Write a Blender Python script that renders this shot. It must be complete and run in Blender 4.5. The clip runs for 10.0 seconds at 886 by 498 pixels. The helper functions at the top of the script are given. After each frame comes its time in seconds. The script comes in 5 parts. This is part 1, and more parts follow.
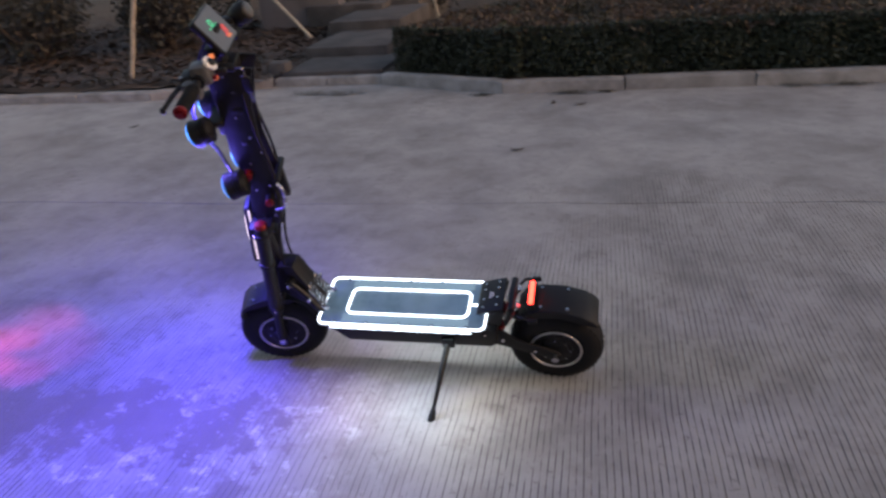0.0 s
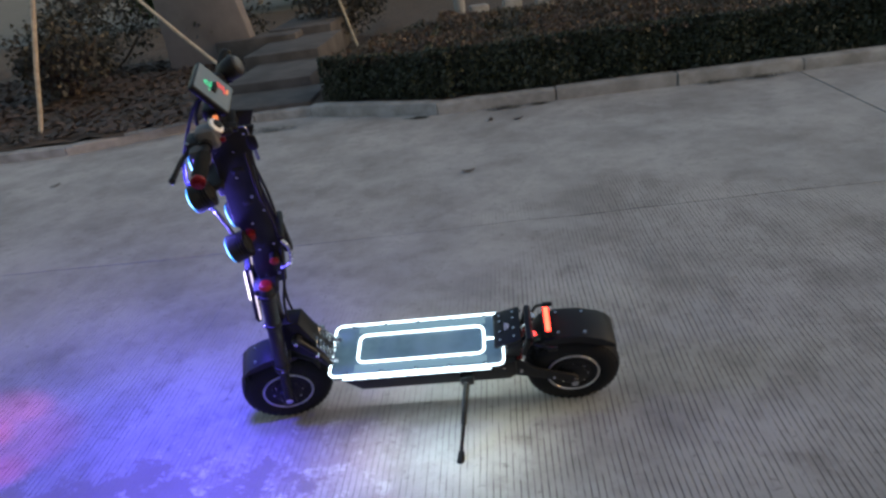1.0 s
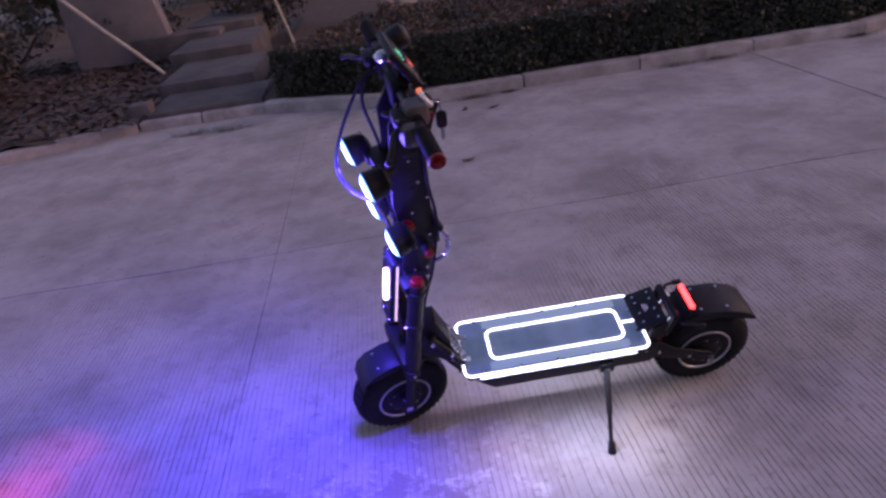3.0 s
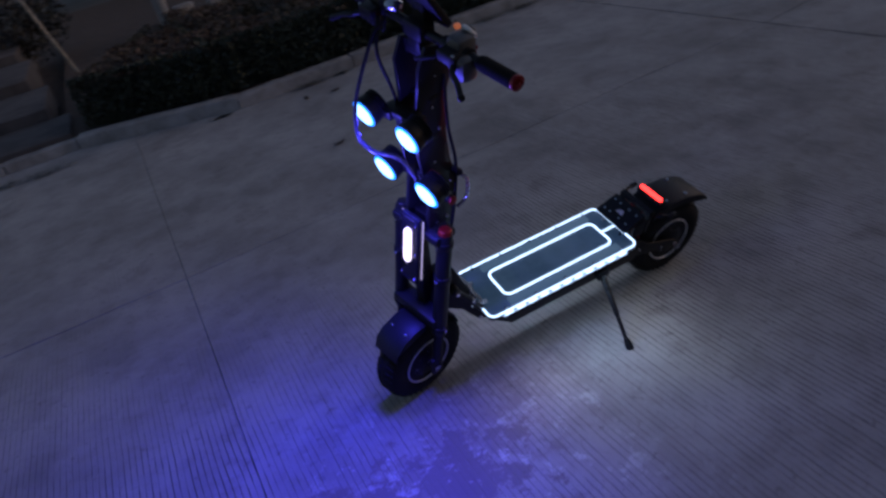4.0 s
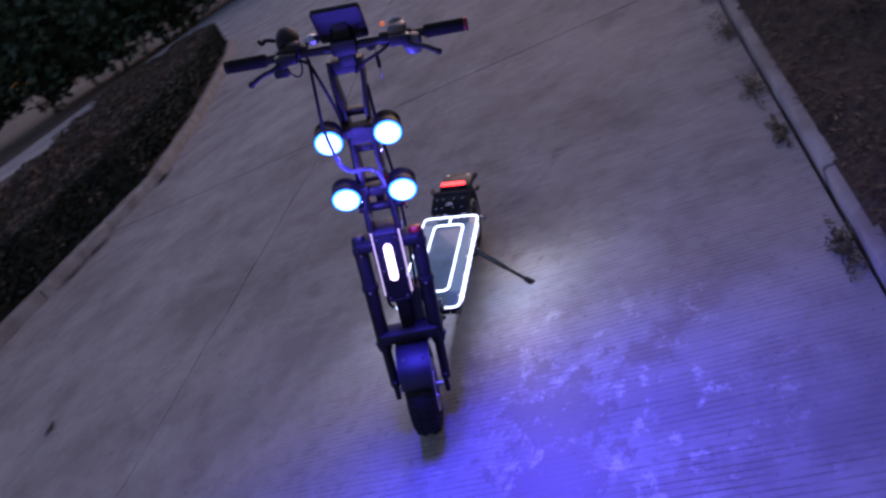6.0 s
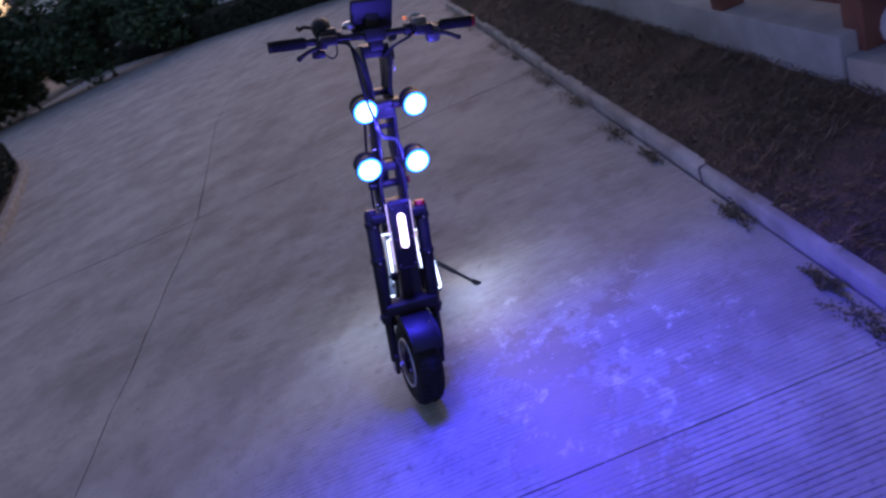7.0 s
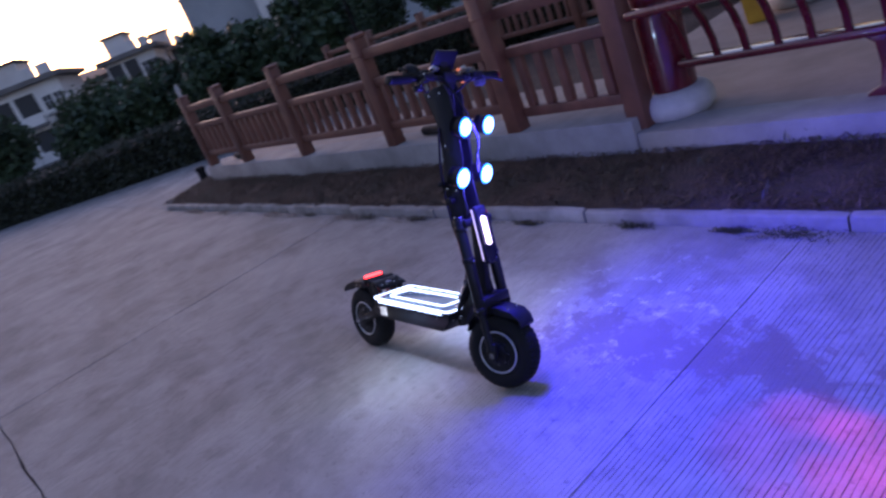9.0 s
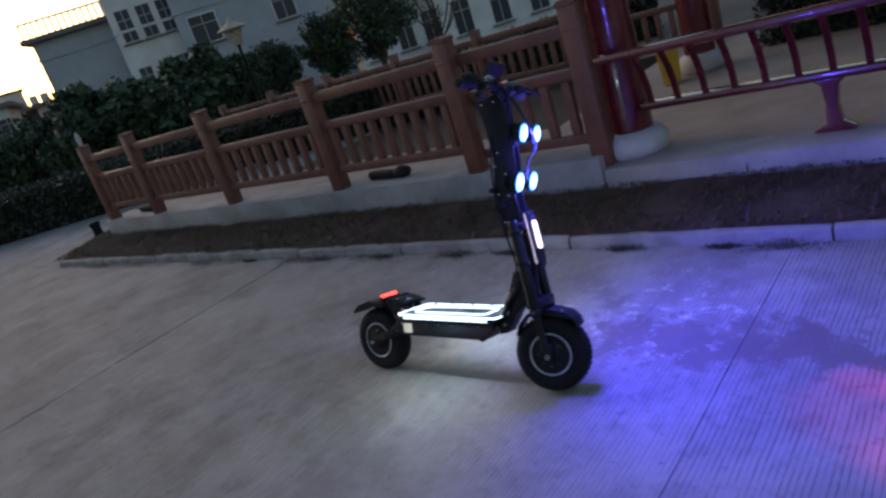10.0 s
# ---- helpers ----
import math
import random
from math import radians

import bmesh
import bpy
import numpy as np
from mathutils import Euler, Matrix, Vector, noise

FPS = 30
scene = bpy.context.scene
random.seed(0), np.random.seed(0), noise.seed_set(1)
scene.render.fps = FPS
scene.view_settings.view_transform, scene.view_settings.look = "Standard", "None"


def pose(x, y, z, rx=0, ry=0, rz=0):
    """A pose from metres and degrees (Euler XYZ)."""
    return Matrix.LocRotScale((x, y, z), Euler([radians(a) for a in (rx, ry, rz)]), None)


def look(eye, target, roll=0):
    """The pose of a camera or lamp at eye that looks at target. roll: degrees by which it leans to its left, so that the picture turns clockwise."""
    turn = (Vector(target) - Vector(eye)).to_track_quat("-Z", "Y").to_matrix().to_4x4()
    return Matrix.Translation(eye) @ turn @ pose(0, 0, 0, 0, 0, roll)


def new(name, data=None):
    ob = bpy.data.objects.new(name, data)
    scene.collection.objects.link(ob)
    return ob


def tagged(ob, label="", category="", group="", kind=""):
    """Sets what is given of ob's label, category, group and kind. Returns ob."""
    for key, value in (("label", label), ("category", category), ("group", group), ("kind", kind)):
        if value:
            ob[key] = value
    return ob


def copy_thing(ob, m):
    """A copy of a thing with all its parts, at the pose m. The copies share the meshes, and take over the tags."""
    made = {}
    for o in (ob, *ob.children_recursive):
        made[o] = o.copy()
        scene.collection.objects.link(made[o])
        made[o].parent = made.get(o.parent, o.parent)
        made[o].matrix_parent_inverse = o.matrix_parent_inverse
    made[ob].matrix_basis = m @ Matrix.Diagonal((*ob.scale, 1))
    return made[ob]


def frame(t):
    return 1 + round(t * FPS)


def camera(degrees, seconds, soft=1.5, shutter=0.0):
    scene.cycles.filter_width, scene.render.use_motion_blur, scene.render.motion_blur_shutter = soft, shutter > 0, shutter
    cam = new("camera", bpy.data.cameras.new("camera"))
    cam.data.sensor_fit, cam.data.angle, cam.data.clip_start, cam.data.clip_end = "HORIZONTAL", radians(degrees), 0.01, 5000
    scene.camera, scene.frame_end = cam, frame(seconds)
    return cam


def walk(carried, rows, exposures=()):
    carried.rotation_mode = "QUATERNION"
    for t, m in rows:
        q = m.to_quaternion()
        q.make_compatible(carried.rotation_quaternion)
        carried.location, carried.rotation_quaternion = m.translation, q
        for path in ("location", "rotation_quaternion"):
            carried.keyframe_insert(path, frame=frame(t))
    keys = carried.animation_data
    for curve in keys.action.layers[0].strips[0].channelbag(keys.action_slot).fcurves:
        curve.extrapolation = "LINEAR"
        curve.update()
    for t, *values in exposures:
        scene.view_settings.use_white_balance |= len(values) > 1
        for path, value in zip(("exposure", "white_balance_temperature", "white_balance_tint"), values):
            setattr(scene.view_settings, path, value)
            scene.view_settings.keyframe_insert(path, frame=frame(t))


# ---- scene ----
cam = camera(65.4, 10.0, soft=2.6, shutter=0.35)
METRES, EYE, TILT, LEAN, TURN = 7.338, 1.665, -25.468, 4.288, 11.773
EYE_X, EYE_Y = 1.274, -2.254
ROWS = [
    (0.0, 0.0, 0.0, 0.0, 0.0, -0.0, -0.0),
    (0.5, -0.0178, 0.0078, 0.0074, -6.32, -1.37, 4.04),
    (1.0, -0.0416, 0.0085, 0.0128, -6.43, 1.01, 6.68),
    (1.5, -0.0638, 0.0141, 0.015, -9.57, 0.48, 8.2),
    (2.0, -0.087, 0.0279, 0.0167, -13.02, -1.59, 8.52),
    (2.5, -0.1146, 0.0387, 0.0211, -12.67, -0.15, 8.29),
    (4.0, -0.231, 0.0854, 0.0333, -32.18, -6.26, 24.45),
    (4.5, -0.2747, 0.104, 0.0395, -44.85, -11.31, 33.18),
    (5.0, -0.3135, 0.1324, 0.0495, -54.72, -12.82, 41.1),
    (6.5, -0.3994, 0.2705, 0.1008, -105.55, -32.61, 51.86),
    (7.0, -0.4251, 0.3311, 0.1271, -115.21, -34.93, 47.2),
    (7.5, -0.4291, 0.3964, 0.1601, -128.73, -38.76, 44.58),
    (8.0, -0.4212, 0.4631, 0.1932, -137.52, -38.13, 41.16),
    (8.5, -0.3978, 0.5205, 0.2235, -145.38, -40.83, 39.11),
    (9.0, -0.3639, 0.567, 0.2524, -155.41, -43.81, 37.39),
    (9.5, -0.3204, 0.6072, 0.2738, -163.93, -44.81, 32.34),
    (10.0, -0.271, 0.6337, 0.2923, -165.41, -43.32, 30.36),
]
EXPOSURES = [(0.0, 1.88, 6450, 28), (0.5, 1.75, 6550, 22), (1.0, 1.9, 6200, 14), (1.6, 1.85, 6100, 20), (1.95, 1.82, 6150, 66), (2.3, 1.87, 6150, 88), (2.7, 1.87, 6200, 80), (3.8, 0.35, 5350, 30), (4.1, 0.12, 5250, 34), (4.5, 0.0, 5150, 60), (5.0, 0.5, 5700, 104), (6.4, 1.12, 5400, 38), (7.5, 1.32, 5250, 54), (8.0, 1.5, 5150, 68), (8.5, 1.82, 5300, 108), (9.0, 1.52, 5150, 48), (9.5, 1.78, 5350, 42), (10.0, 1.3, 5650, 20)]
walk(cam, [(t, pose(EYE_X, EYE_Y, EYE, TILT, LEAN, TURN) @ pose(METRES * x, METRES * y, METRES * z, 90 + pitch, roll, yaw)) for t, x, y, z, yaw, pitch, roll in ROWS], EXPOSURES)
SKY, SUN, HEAD, GLARE_FILL, PILOT, EDGE = 0.106, 0.17, 27.0, 2.7, 75.0, 1.0

# ---- light ----
world = bpy.data.worlds.new("dusk")
scene.world = world
world.use_nodes = True
wn = world.node_tree
sky = wn.nodes.new("ShaderNodeTexSky")
sky.sky_type = "NISHITA"
sky.sun_disc = False
sky.sun_elevation = radians(6.0)
sky.sun_rotation = radians(100)
sky.air_density, sky.dust_density, sky.ozone_density = 1.2, 2.5, 1.2
wn.nodes["Background"].inputs["Strength"].default_value = SKY
wn.links.new(sky.outputs[0], wn.nodes["Background"].inputs["Color"])

sun = new("sun", bpy.data.lights.new("sun", "SUN"))
sun.data.energy, sun.data.angle, sun.data.color = SUN, radians(35), (1.0, 0.82, 0.64)
sun.matrix_world = look((20, -1, 9), (0, 0, 0))


# ---- materials ----
def nodes_of(name):
    m = bpy.data.materials.new(name)
    m.use_nodes = True
    return m, m.node_tree, m.node_tree.nodes["Principled BSDF"]


def mix_of(nt, fac, a, b):
    n = nt.nodes.new("ShaderNodeMix")
    n.data_type = "RGBA"
    for sock, v in ((n.inputs[0], fac), (n.inputs[6], a), (n.inputs[7], b)):
        if isinstance(v, bpy.types.NodeSocket):
            nt.links.new(v, sock)
        else:
            sock.default_value = v if isinstance(v, float) else (*v, 1)
    return n.outputs[2]


def noise_of(nt, scale, detail=4.0, rough=0.6, vec=None):
    n = nt.nodes.new("ShaderNodeTexNoise")
    n.inputs["Scale"].default_value, n.inputs["Detail"].default_value, n.inputs["Roughness"].default_value = scale, detail, rough
    if vec is None:
        vec = nt.nodes.new("ShaderNodeNewGeometry").outputs["Position"]
    nt.links.new(vec, n.inputs["Vector"])
    return n.outputs["Fac"]


def step_of(nt, v, lo, hi):
    n = nt.nodes.new("ShaderNodeMapRange")
    n.interpolation_type = "SMOOTHSTEP"
    n.inputs[1].default_value, n.inputs[2].default_value = lo, hi
    nt.links.new(v, n.inputs[0])
    return n.outputs[0]


def math_of(nt, op, a, b=0.0):
    n = nt.nodes.new("ShaderNodeMath")
    n.operation = op
    for sock, v in ((n.inputs[0], a), (n.inputs[1], b)):
        if isinstance(v, bpy.types.NodeSocket):
            nt.links.new(v, sock)
        else:
            sock.default_value = v
    return n.outputs[0]


def bump_of(nt, bsdf, height, strength, distance):
    n = nt.nodes.new("ShaderNodeBump")
    n.inputs["Strength"].default_value, n.inputs["Distance"].default_value = strength, distance
    nt.links.new(height, n.inputs["Height"])
    nt.links.new(n.outputs[0], bsdf.inputs["Normal"])


def material(name, base, dark=None, rough=0.5, metal=0.0, big=3.0, fine=60.0, bump=0.2, distance=0.002, coat=0.0, vary=0.0, spec=0.5):
    """A surface with stains at one scale, grain at another and a fine relief."""
    m, nt, b = nodes_of(name)
    dark = dark or tuple(c * 0.6 for c in base)
    n1, n2 = noise_of(nt, big, 5), noise_of(nt, fine, 3)
    colour = mix_of(nt, step_of(nt, n1, 0.3, 0.72), dark, base)
    colour = mix_of(nt, math_of(nt, "MULTIPLY", n2, 0.5), colour, tuple(c * 0.62 for c in base))
    if vary:
        info = nt.nodes.new("ShaderNodeObjectInfo")
        colour = mix_of(nt, math_of(nt, "MULTIPLY", info.outputs["Random"], vary), colour, dark)
    nt.links.new(colour, b.inputs["Base Color"])
    nt.links.new(math_of(nt, "MULTIPLY_ADD", n1, 0.25), b.inputs["Roughness"])
    nt.nodes[-1].inputs[2].default_value = rough - 0.12
    b.inputs["Metallic"].default_value = metal
    b.inputs["Coat Weight"].default_value = coat
    b.inputs["Specular IOR Level"].default_value = spec
    bump_of(nt, b, n2, bump, distance)
    return m


def glow(name, colour, strength):
    m, nt, b = nodes_of(name)
    b.inputs["Base Color"].default_value = (*(0.08 * c for c in colour), 1)
    b.inputs["Emission Color"].default_value = (*colour, 1)
    b.inputs["Emission Strength"].default_value = strength
    return m


def leaf_material(name, a, b2, c, rough=0.6):
    m, nt, b = nodes_of(name)
    rnd = nt.nodes.new("ShaderNodeNewGeometry").outputs["Random Per Island"]
    col = mix_of(nt, rnd, a, b2)
    col = mix_of(nt, step_of(nt, noise_of(nt, 1.3, 3), 0.48, 0.62), col, c)
    nt.links.new(col, b.inputs["Base Color"])
    b.inputs["Roughness"].default_value = rough
    return m


def concrete_material():
    """Worn road concrete, tined across the road, with damp stains, pale patches and grit."""
    m, nt, b = nodes_of("road_concrete")
    pos = nt.nodes.new("ShaderNodeNewGeometry").outputs["Position"]
    sep = nt.nodes.new("ShaderNodeSeparateXYZ")
    nt.links.new(pos, sep.inputs[0])
    wob = noise_of(nt, 1.1, 2)
    # tines: nearly even lines that run across the road
    ph = math_of(nt, "ADD", math_of(nt, "MULTIPLY", sep.outputs[0], 6.2832 / 0.0235), math_of(nt, "MULTIPLY", wob, 9.0))
    wave = math_of(nt, "SINE", ph)
    line = step_of(nt, wave, 0.72, 0.98)
    stretch = nt.nodes.new("ShaderNodeVectorMath")
    stretch.operation = "MULTIPLY"
    stretch.inputs[1].default_value = (34.0, 5.0, 1.0)
    nt.links.new(pos, stretch.inputs[0])
    broken = step_of(nt, noise_of(nt, 1.0, 6, 0.75, stretch.outputs[0]), 0.38, 0.56)
    # tining survives on the lane by the wall and in worn islands elsewhere
    widen = math_of(nt, "MULTIPLY", step_of(nt, sep.outputs[0], 0.5, 1.8), 1.5)
    lane = step_of(nt, math_of(nt, "SUBTRACT", math_of(nt, "ADD", sep.outputs[1], math_of(nt, "MULTIPLY", noise_of(nt, 0.7, 3), 2.0)), widen), 2.2, 1.3)
    isle = step_of(nt, noise_of(nt, 0.55, 2), 0.5, 0.62)
    worn = math_of(nt, "MAXIMUM", math_of(nt, "MULTIPLY", lane, step_of(nt, noise_of(nt, 0.9, 3), 0.26, 0.46)), math_of(nt, "MULTIPLY", isle, 0.5))
    # the slab in front of the wheel kept most of it
    kept = math_of(nt, "MULTIPLY", step_of(nt, sep.outputs[0], -0.35, -0.8), step_of(nt, sep.outputs[1], 1.0, 0.3))
    worn = math_of(nt, "MAXIMUM", worn, math_of(nt, "MULTIPLY", kept, 0.85))
    broken = math_of(nt, "MAXIMUM", broken, math_of(nt, "MULTIPLY", kept, 0.3))
    trod = math_of(nt, "SUBTRACT", step_of(nt, sep.outputs[0], -0.75, -0.6), step_of(nt, sep.outputs[0], 0.5, 1.1))
    worn = math_of(nt, "MULTIPLY", worn, math_of(nt, "SUBTRACT", 1.0, math_of(nt, "MULTIPLY", trod, 0.45)))
    tine = math_of(nt, "MULTIPLY", math_of(nt, "MULTIPLY", line, broken), worn)
    cloud, patch, grain = noise_of(nt, 1.6, 6, 0.65), noise_of(nt, 6.0, 7, 0.7), noise_of(nt, 140.0, 3)
    col = mix_of(nt, step_of(nt, cloud, 0.3, 0.68), (0.21, 0.196, 0.186), (0.37, 0.352, 0.335))
    scuff = noise_of(nt, 1.0, 5, 0.7, stretch.outputs[0])
    col = mix_of(nt, math_of(nt, "MULTIPLY", step_of(nt, patch, 0.5, 0.62), 0.34), col, (0.175, 0.16, 0.15))
    col = mix_of(nt, math_of(nt, "MULTIPLY", step_of(nt, noise_of(nt, 2.9, 8, 0.72), 0.55, 0.63), 0.3), col, (0.16, 0.145, 0.135))
    col = mix_of(nt, math_of(nt, "MULTIPLY", step_of(nt, noise_of(nt, 0.45, 5, 0.7), 0.5, 0.66), 0.45), col, (0.46, 0.44, 0.42))
    col = mix_of(nt, math_of(nt, "MULTIPLY", step_of(nt, scuff, 0.56, 0.72), 0.09), col, (0.16, 0.145, 0.135))
    col = mix_of(nt, math_of(nt, "MULTIPLY", step_of(nt, noise_of(nt, 23.0, 4, 0.7), 0.6, 0.68), 0.6), col, (0.12, 0.11, 0.1))
    pits = step_of(nt, noise_of(nt, 75.0, 3, 0.6), 0.64, 0.72)
    col = mix_of(nt, math_of(nt, "MULTIPLY", pits, 0.55), col, (0.09, 0.083, 0.078))
    # pale scaled patches and dark damp ones near the crossing joint
    near = nt.nodes.new("ShaderNodeVectorMath")
    near.operation = "DISTANCE"
    near.inputs[1].default_value = (-0.12, -0.56, 0.0)
    nt.links.new(pos, near.inputs[0])
    local = step_of(nt, near.outputs["Value"], 0.95, 0.2)
    damp = math_of(nt, "MULTIPLY", step_of(nt, noise_of(nt, 2.6, 9, 0.68), 0.49, 0.56), local)
    # the long damp stain in front of the wheel
    off = nt.nodes.new("ShaderNodeVectorMath")
    off.operation = "SUBTRACT"
    off.inputs[1].default_value = (-0.6, -0.42, 0.0)
    nt.links.new(pos, off.inputs[0])
    squash = nt.nodes.new("ShaderNodeVectorMath")
    squash.operation = "MULTIPLY"
    squash.inputs[1].default_value = (1.2, 3.9, 0.0)
    nt.links.new(off.outputs[0], squash.inputs[0])
    span = nt.nodes.new("ShaderNodeVectorMath")
    span.operation = "LENGTH"
    nt.links.new(squash.outputs[0], span.inputs[0])
    ragged = math_of(nt, "MULTIPLY", math_of(nt, "SUBTRACT", noise_of(nt, 5.0, 11, 0.7), 0.5), 4.4)
    pool = step_of(nt, math_of(nt, "ADD", span.outputs["Value"], ragged), 0.9, 0.62)
    damp = math_of(nt, "MAXIMUM", math_of(nt, "MULTIPLY", damp, 0.7), pool)
    tine = math_of(nt, "MULTIPLY", tine, math_of(nt, "SUBTRACT", 1.0, math_of(nt, "MULTIPLY", pool, 0.75)))
    flake = step_of(nt, noise_of(nt, 9.0, 12, 0.76), 0.55, 0.61)
    pale = math_of(nt, "MULTIPLY", math_of(nt, "MULTIPLY", flake, local), math_of(nt, "SUBTRACT", 1.0, math_of(nt, "MULTIPLY", damp, 0.3)))
    col = mix_of(nt, math_of(nt, "MULTIPLY", damp, 0.74), col, (0.115, 0.076, 0.075))
    col = mix_of(nt, math_of(nt, "MULTIPLY", pale, 0.85), col, (0.62, 0.61, 0.59))
    col = mix_of(nt, math_of(nt, "MULTIPLY", grain, 0.4), col, (0.2, 0.19, 0.18))
    col = mix_of(nt, math_of(nt, "MULTIPLY", tine, 0.92), col, (0.055, 0.05, 0.047))
    nt.links.new(col, b.inputs["Base Color"])
    nt.links.new(math_of(nt, "SUBTRACT", 0.85, math_of(nt, "MULTIPLY", damp, 0.3)), b.inputs["Roughness"])
    h = math_of(nt, "SUBTRACT", math_of(nt, "ADD", math_of(nt, "MULTIPLY", grain, 0.25), math_of(nt, "MULTIPLY", patch, 0.35)), math_of(nt, "MULTIPLY", tine, 0.9))
    bump_of(nt, b, h, 0.75, 0.007)
    return m


CONCRETE = concrete_material()
KERB = material("kerb_concrete", (0.38, 0.36, 0.34), (0.16, 0.145, 0.13), 0.85, big=4, fine=90, bump=0.5, distance=0.004, vary=0.35)
PLINTH = material("plinth_render", (0.4, 0.38, 0.36), (0.2, 0.19, 0.18), 0.8, big=1.8, fine=50, bump=0.4, distance=0.004)
PAVING = material("pavilion_floor", (0.36, 0.3, 0.25), (0.22, 0.18, 0.15), 0.75, big=2, fine=40, bump=0.3)
SOIL = material("dry_soil", (0.1, 0.064, 0.042), (0.04, 0.028, 0.02), 0.95, big=6, fine=45, bump=1.0, distance=0.02)
EARTH = material("earth", (0.13, 0.12, 0.1), (0.07, 0.06, 0.05), 0.95, big=0.5, fine=20, bump=0.6, distance=0.01)
WOOD = material("brown_painted_timber", (0.2, 0.08, 0.05), (0.11, 0.045, 0.03), 0.5, big=6, fine=70, bump=0.25, vary=0.3)
LACQUER = material("red_lacquer", (0.13, 0.01, 0.015), (0.075, 0.006, 0.009), 0.24, big=4, fine=50, bump=0.06, coat=0.8)
STONE = material("drum_stone", (0.55, 0.53, 0.5), (0.36, 0.34, 0.32), 0.7, big=5, fine=80, bump=0.3)
WHITEWALL = material("white_render", (0.8, 0.78, 0.74), (0.58, 0.56, 0.53), 0.85, big=0.6, fine=10, bump=0.1)
GREYWALL = material("grey_render", (0.42, 0.44, 0.46), (0.32, 0.34, 0.36), 0.85, big=0.5, fine=10, bump=0.1)
CORNICE = material("cornice_grey", (0.2, 0.19, 0.18), (0.12, 0.11, 0.1), 0.8, big=0.8, fine=12)
ROOFTILE = material("roof_tile", (0.16, 0.11, 0.09), (0.08, 0.06, 0.05), 0.8, big=1, fine=14)
PANE = material("dark_pane", (0.03, 0.035, 0.04), (0.02, 0.022, 0.026), 0.5, big=1, fine=4, bump=0.0)
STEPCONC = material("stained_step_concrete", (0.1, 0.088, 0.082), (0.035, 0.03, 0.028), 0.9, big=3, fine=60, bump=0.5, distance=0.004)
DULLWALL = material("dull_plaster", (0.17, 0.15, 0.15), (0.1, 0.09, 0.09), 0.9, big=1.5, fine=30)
BARK = material("bark", (0.1, 0.075, 0.055), (0.04, 0.03, 0.022), 0.9, big=12, fine=60, bump=0.8, distance=0.01)
BAMBOO = material("bamboo", (0.48, 0.4, 0.3), (0.3, 0.24, 0.17), 0.55, big=14, fine=60)
YELLOW = material("yellow_plastic", (0.7, 0.42, 0.03), (0.5, 0.28, 0.02), 0.45, big=4, fine=40, bump=0.05)
BLACKBAG = material("black_fabric", (0.012, 0.012, 0.014), (0.006, 0.006, 0.007), 0.8, big=10, fine=200, bump=0.3)

BLACK = material("black_powder_coat", (0.01, 0.01, 0.011), (0.006, 0.006, 0.007), 0.48, big=8, fine=260, bump=0.12, distance=0.0006, spec=0.25)
SATIN = material("black_anodised", (0.014, 0.014, 0.016), (0.008, 0.008, 0.009), 0.34, big=14, fine=300, bump=0.06, distance=0.0004, spec=0.2)
RUBBER = material("tyre_rubber", (0.012, 0.012, 0.013), (0.006, 0.006, 0.007), 0.8, big=9, fine=180, bump=0.35, distance=0.001, spec=0.25)
GRIP = material("grip_rubber", (0.012, 0.012, 0.013), (0.007, 0.007, 0.007), 0.8, big=20, fine=400, bump=0.6, distance=0.001, spec=0.12)
STEEL = material("bright_steel", (0.62, 0.62, 0.64), (0.4, 0.4, 0.42), 0.25, metal=1.0, big=20, fine=300, bump=0.05)
RIMLINE = material("machined_rim_edge", (0.6, 0.6, 0.62), (0.4, 0.4, 0.42), 0.35, metal=0.5, big=20, fine=300, bump=0.05)
REDANO = material("red_anodised", (0.26, 0.012, 0.012), (0.14, 0.006, 0.006), 0.3, metal=0.4, big=20, fine=200, bump=0.05)
GREYPLASTIC = material("grey_plastic", (0.09, 0.09, 0.095), (0.05, 0.05, 0.054), 0.4, big=12, fine=120, bump=0.05)
WHITEPLASTIC = material("white_plastic", (0.75, 0.75, 0.76), (0.6, 0.6, 0.6), 0.35, big=12, fine=120, bump=0.05)
DECKTOP = material("tinted_acrylic_deck", (0.19, 0.25, 0.28), (0.07, 0.1, 0.12), 0.2, big=5, fine=40, bump=0.04, distance=0.001, coat=0.6)
DECKTOP.node_tree.nodes["Principled BSDF"].inputs["Emission Color"].default_value = (0.32, 0.72, 1.0, 1)  # edge-lit acrylic
DECKTOP.node_tree.nodes["Principled BSDF"].inputs["Emission Strength"].default_value = 0.03
SCREEN = material("display_glass", (0.1, 0.105, 0.11), (0.08, 0.085, 0.09), 0.2, big=6, fine=60, bump=0.0, coat=0.4)
AMBER = glow("amber_reflector", (1.0, 0.28, 0.08), 0.25)
LED_DECK = glow("deck_led", (0.72, 0.95, 1.0), 1.6)
LED_WHITE = glow("front_led", (1.0, 0.85, 0.95), 1.5)
LED_BLUE = glow("headlamp_led", (0.3, 0.62, 1.0), 3.2)
# emissive ring that stands for the blue halo round the headlamp lenses
HALO_RING = glow("headlamp_halo", (0.03, 0.3, 1.0), 1.6)
EDGE_LED = glow("edge_led", (1.0, 0.85, 0.95), 0.35)
# weak emission that stands for LED light falling on the acrylic
LED_ON_ACRYLIC = glow("deck_led_on_acrylic", (0.5, 0.85, 1.0), 0.1)
SIDE_LED = glow("side_strip_led", (0.66, 0.9, 1.0), 0.75)
LED_TAIL = glow("tail_led", (1.0, 0.032, 0.014), 4.0)
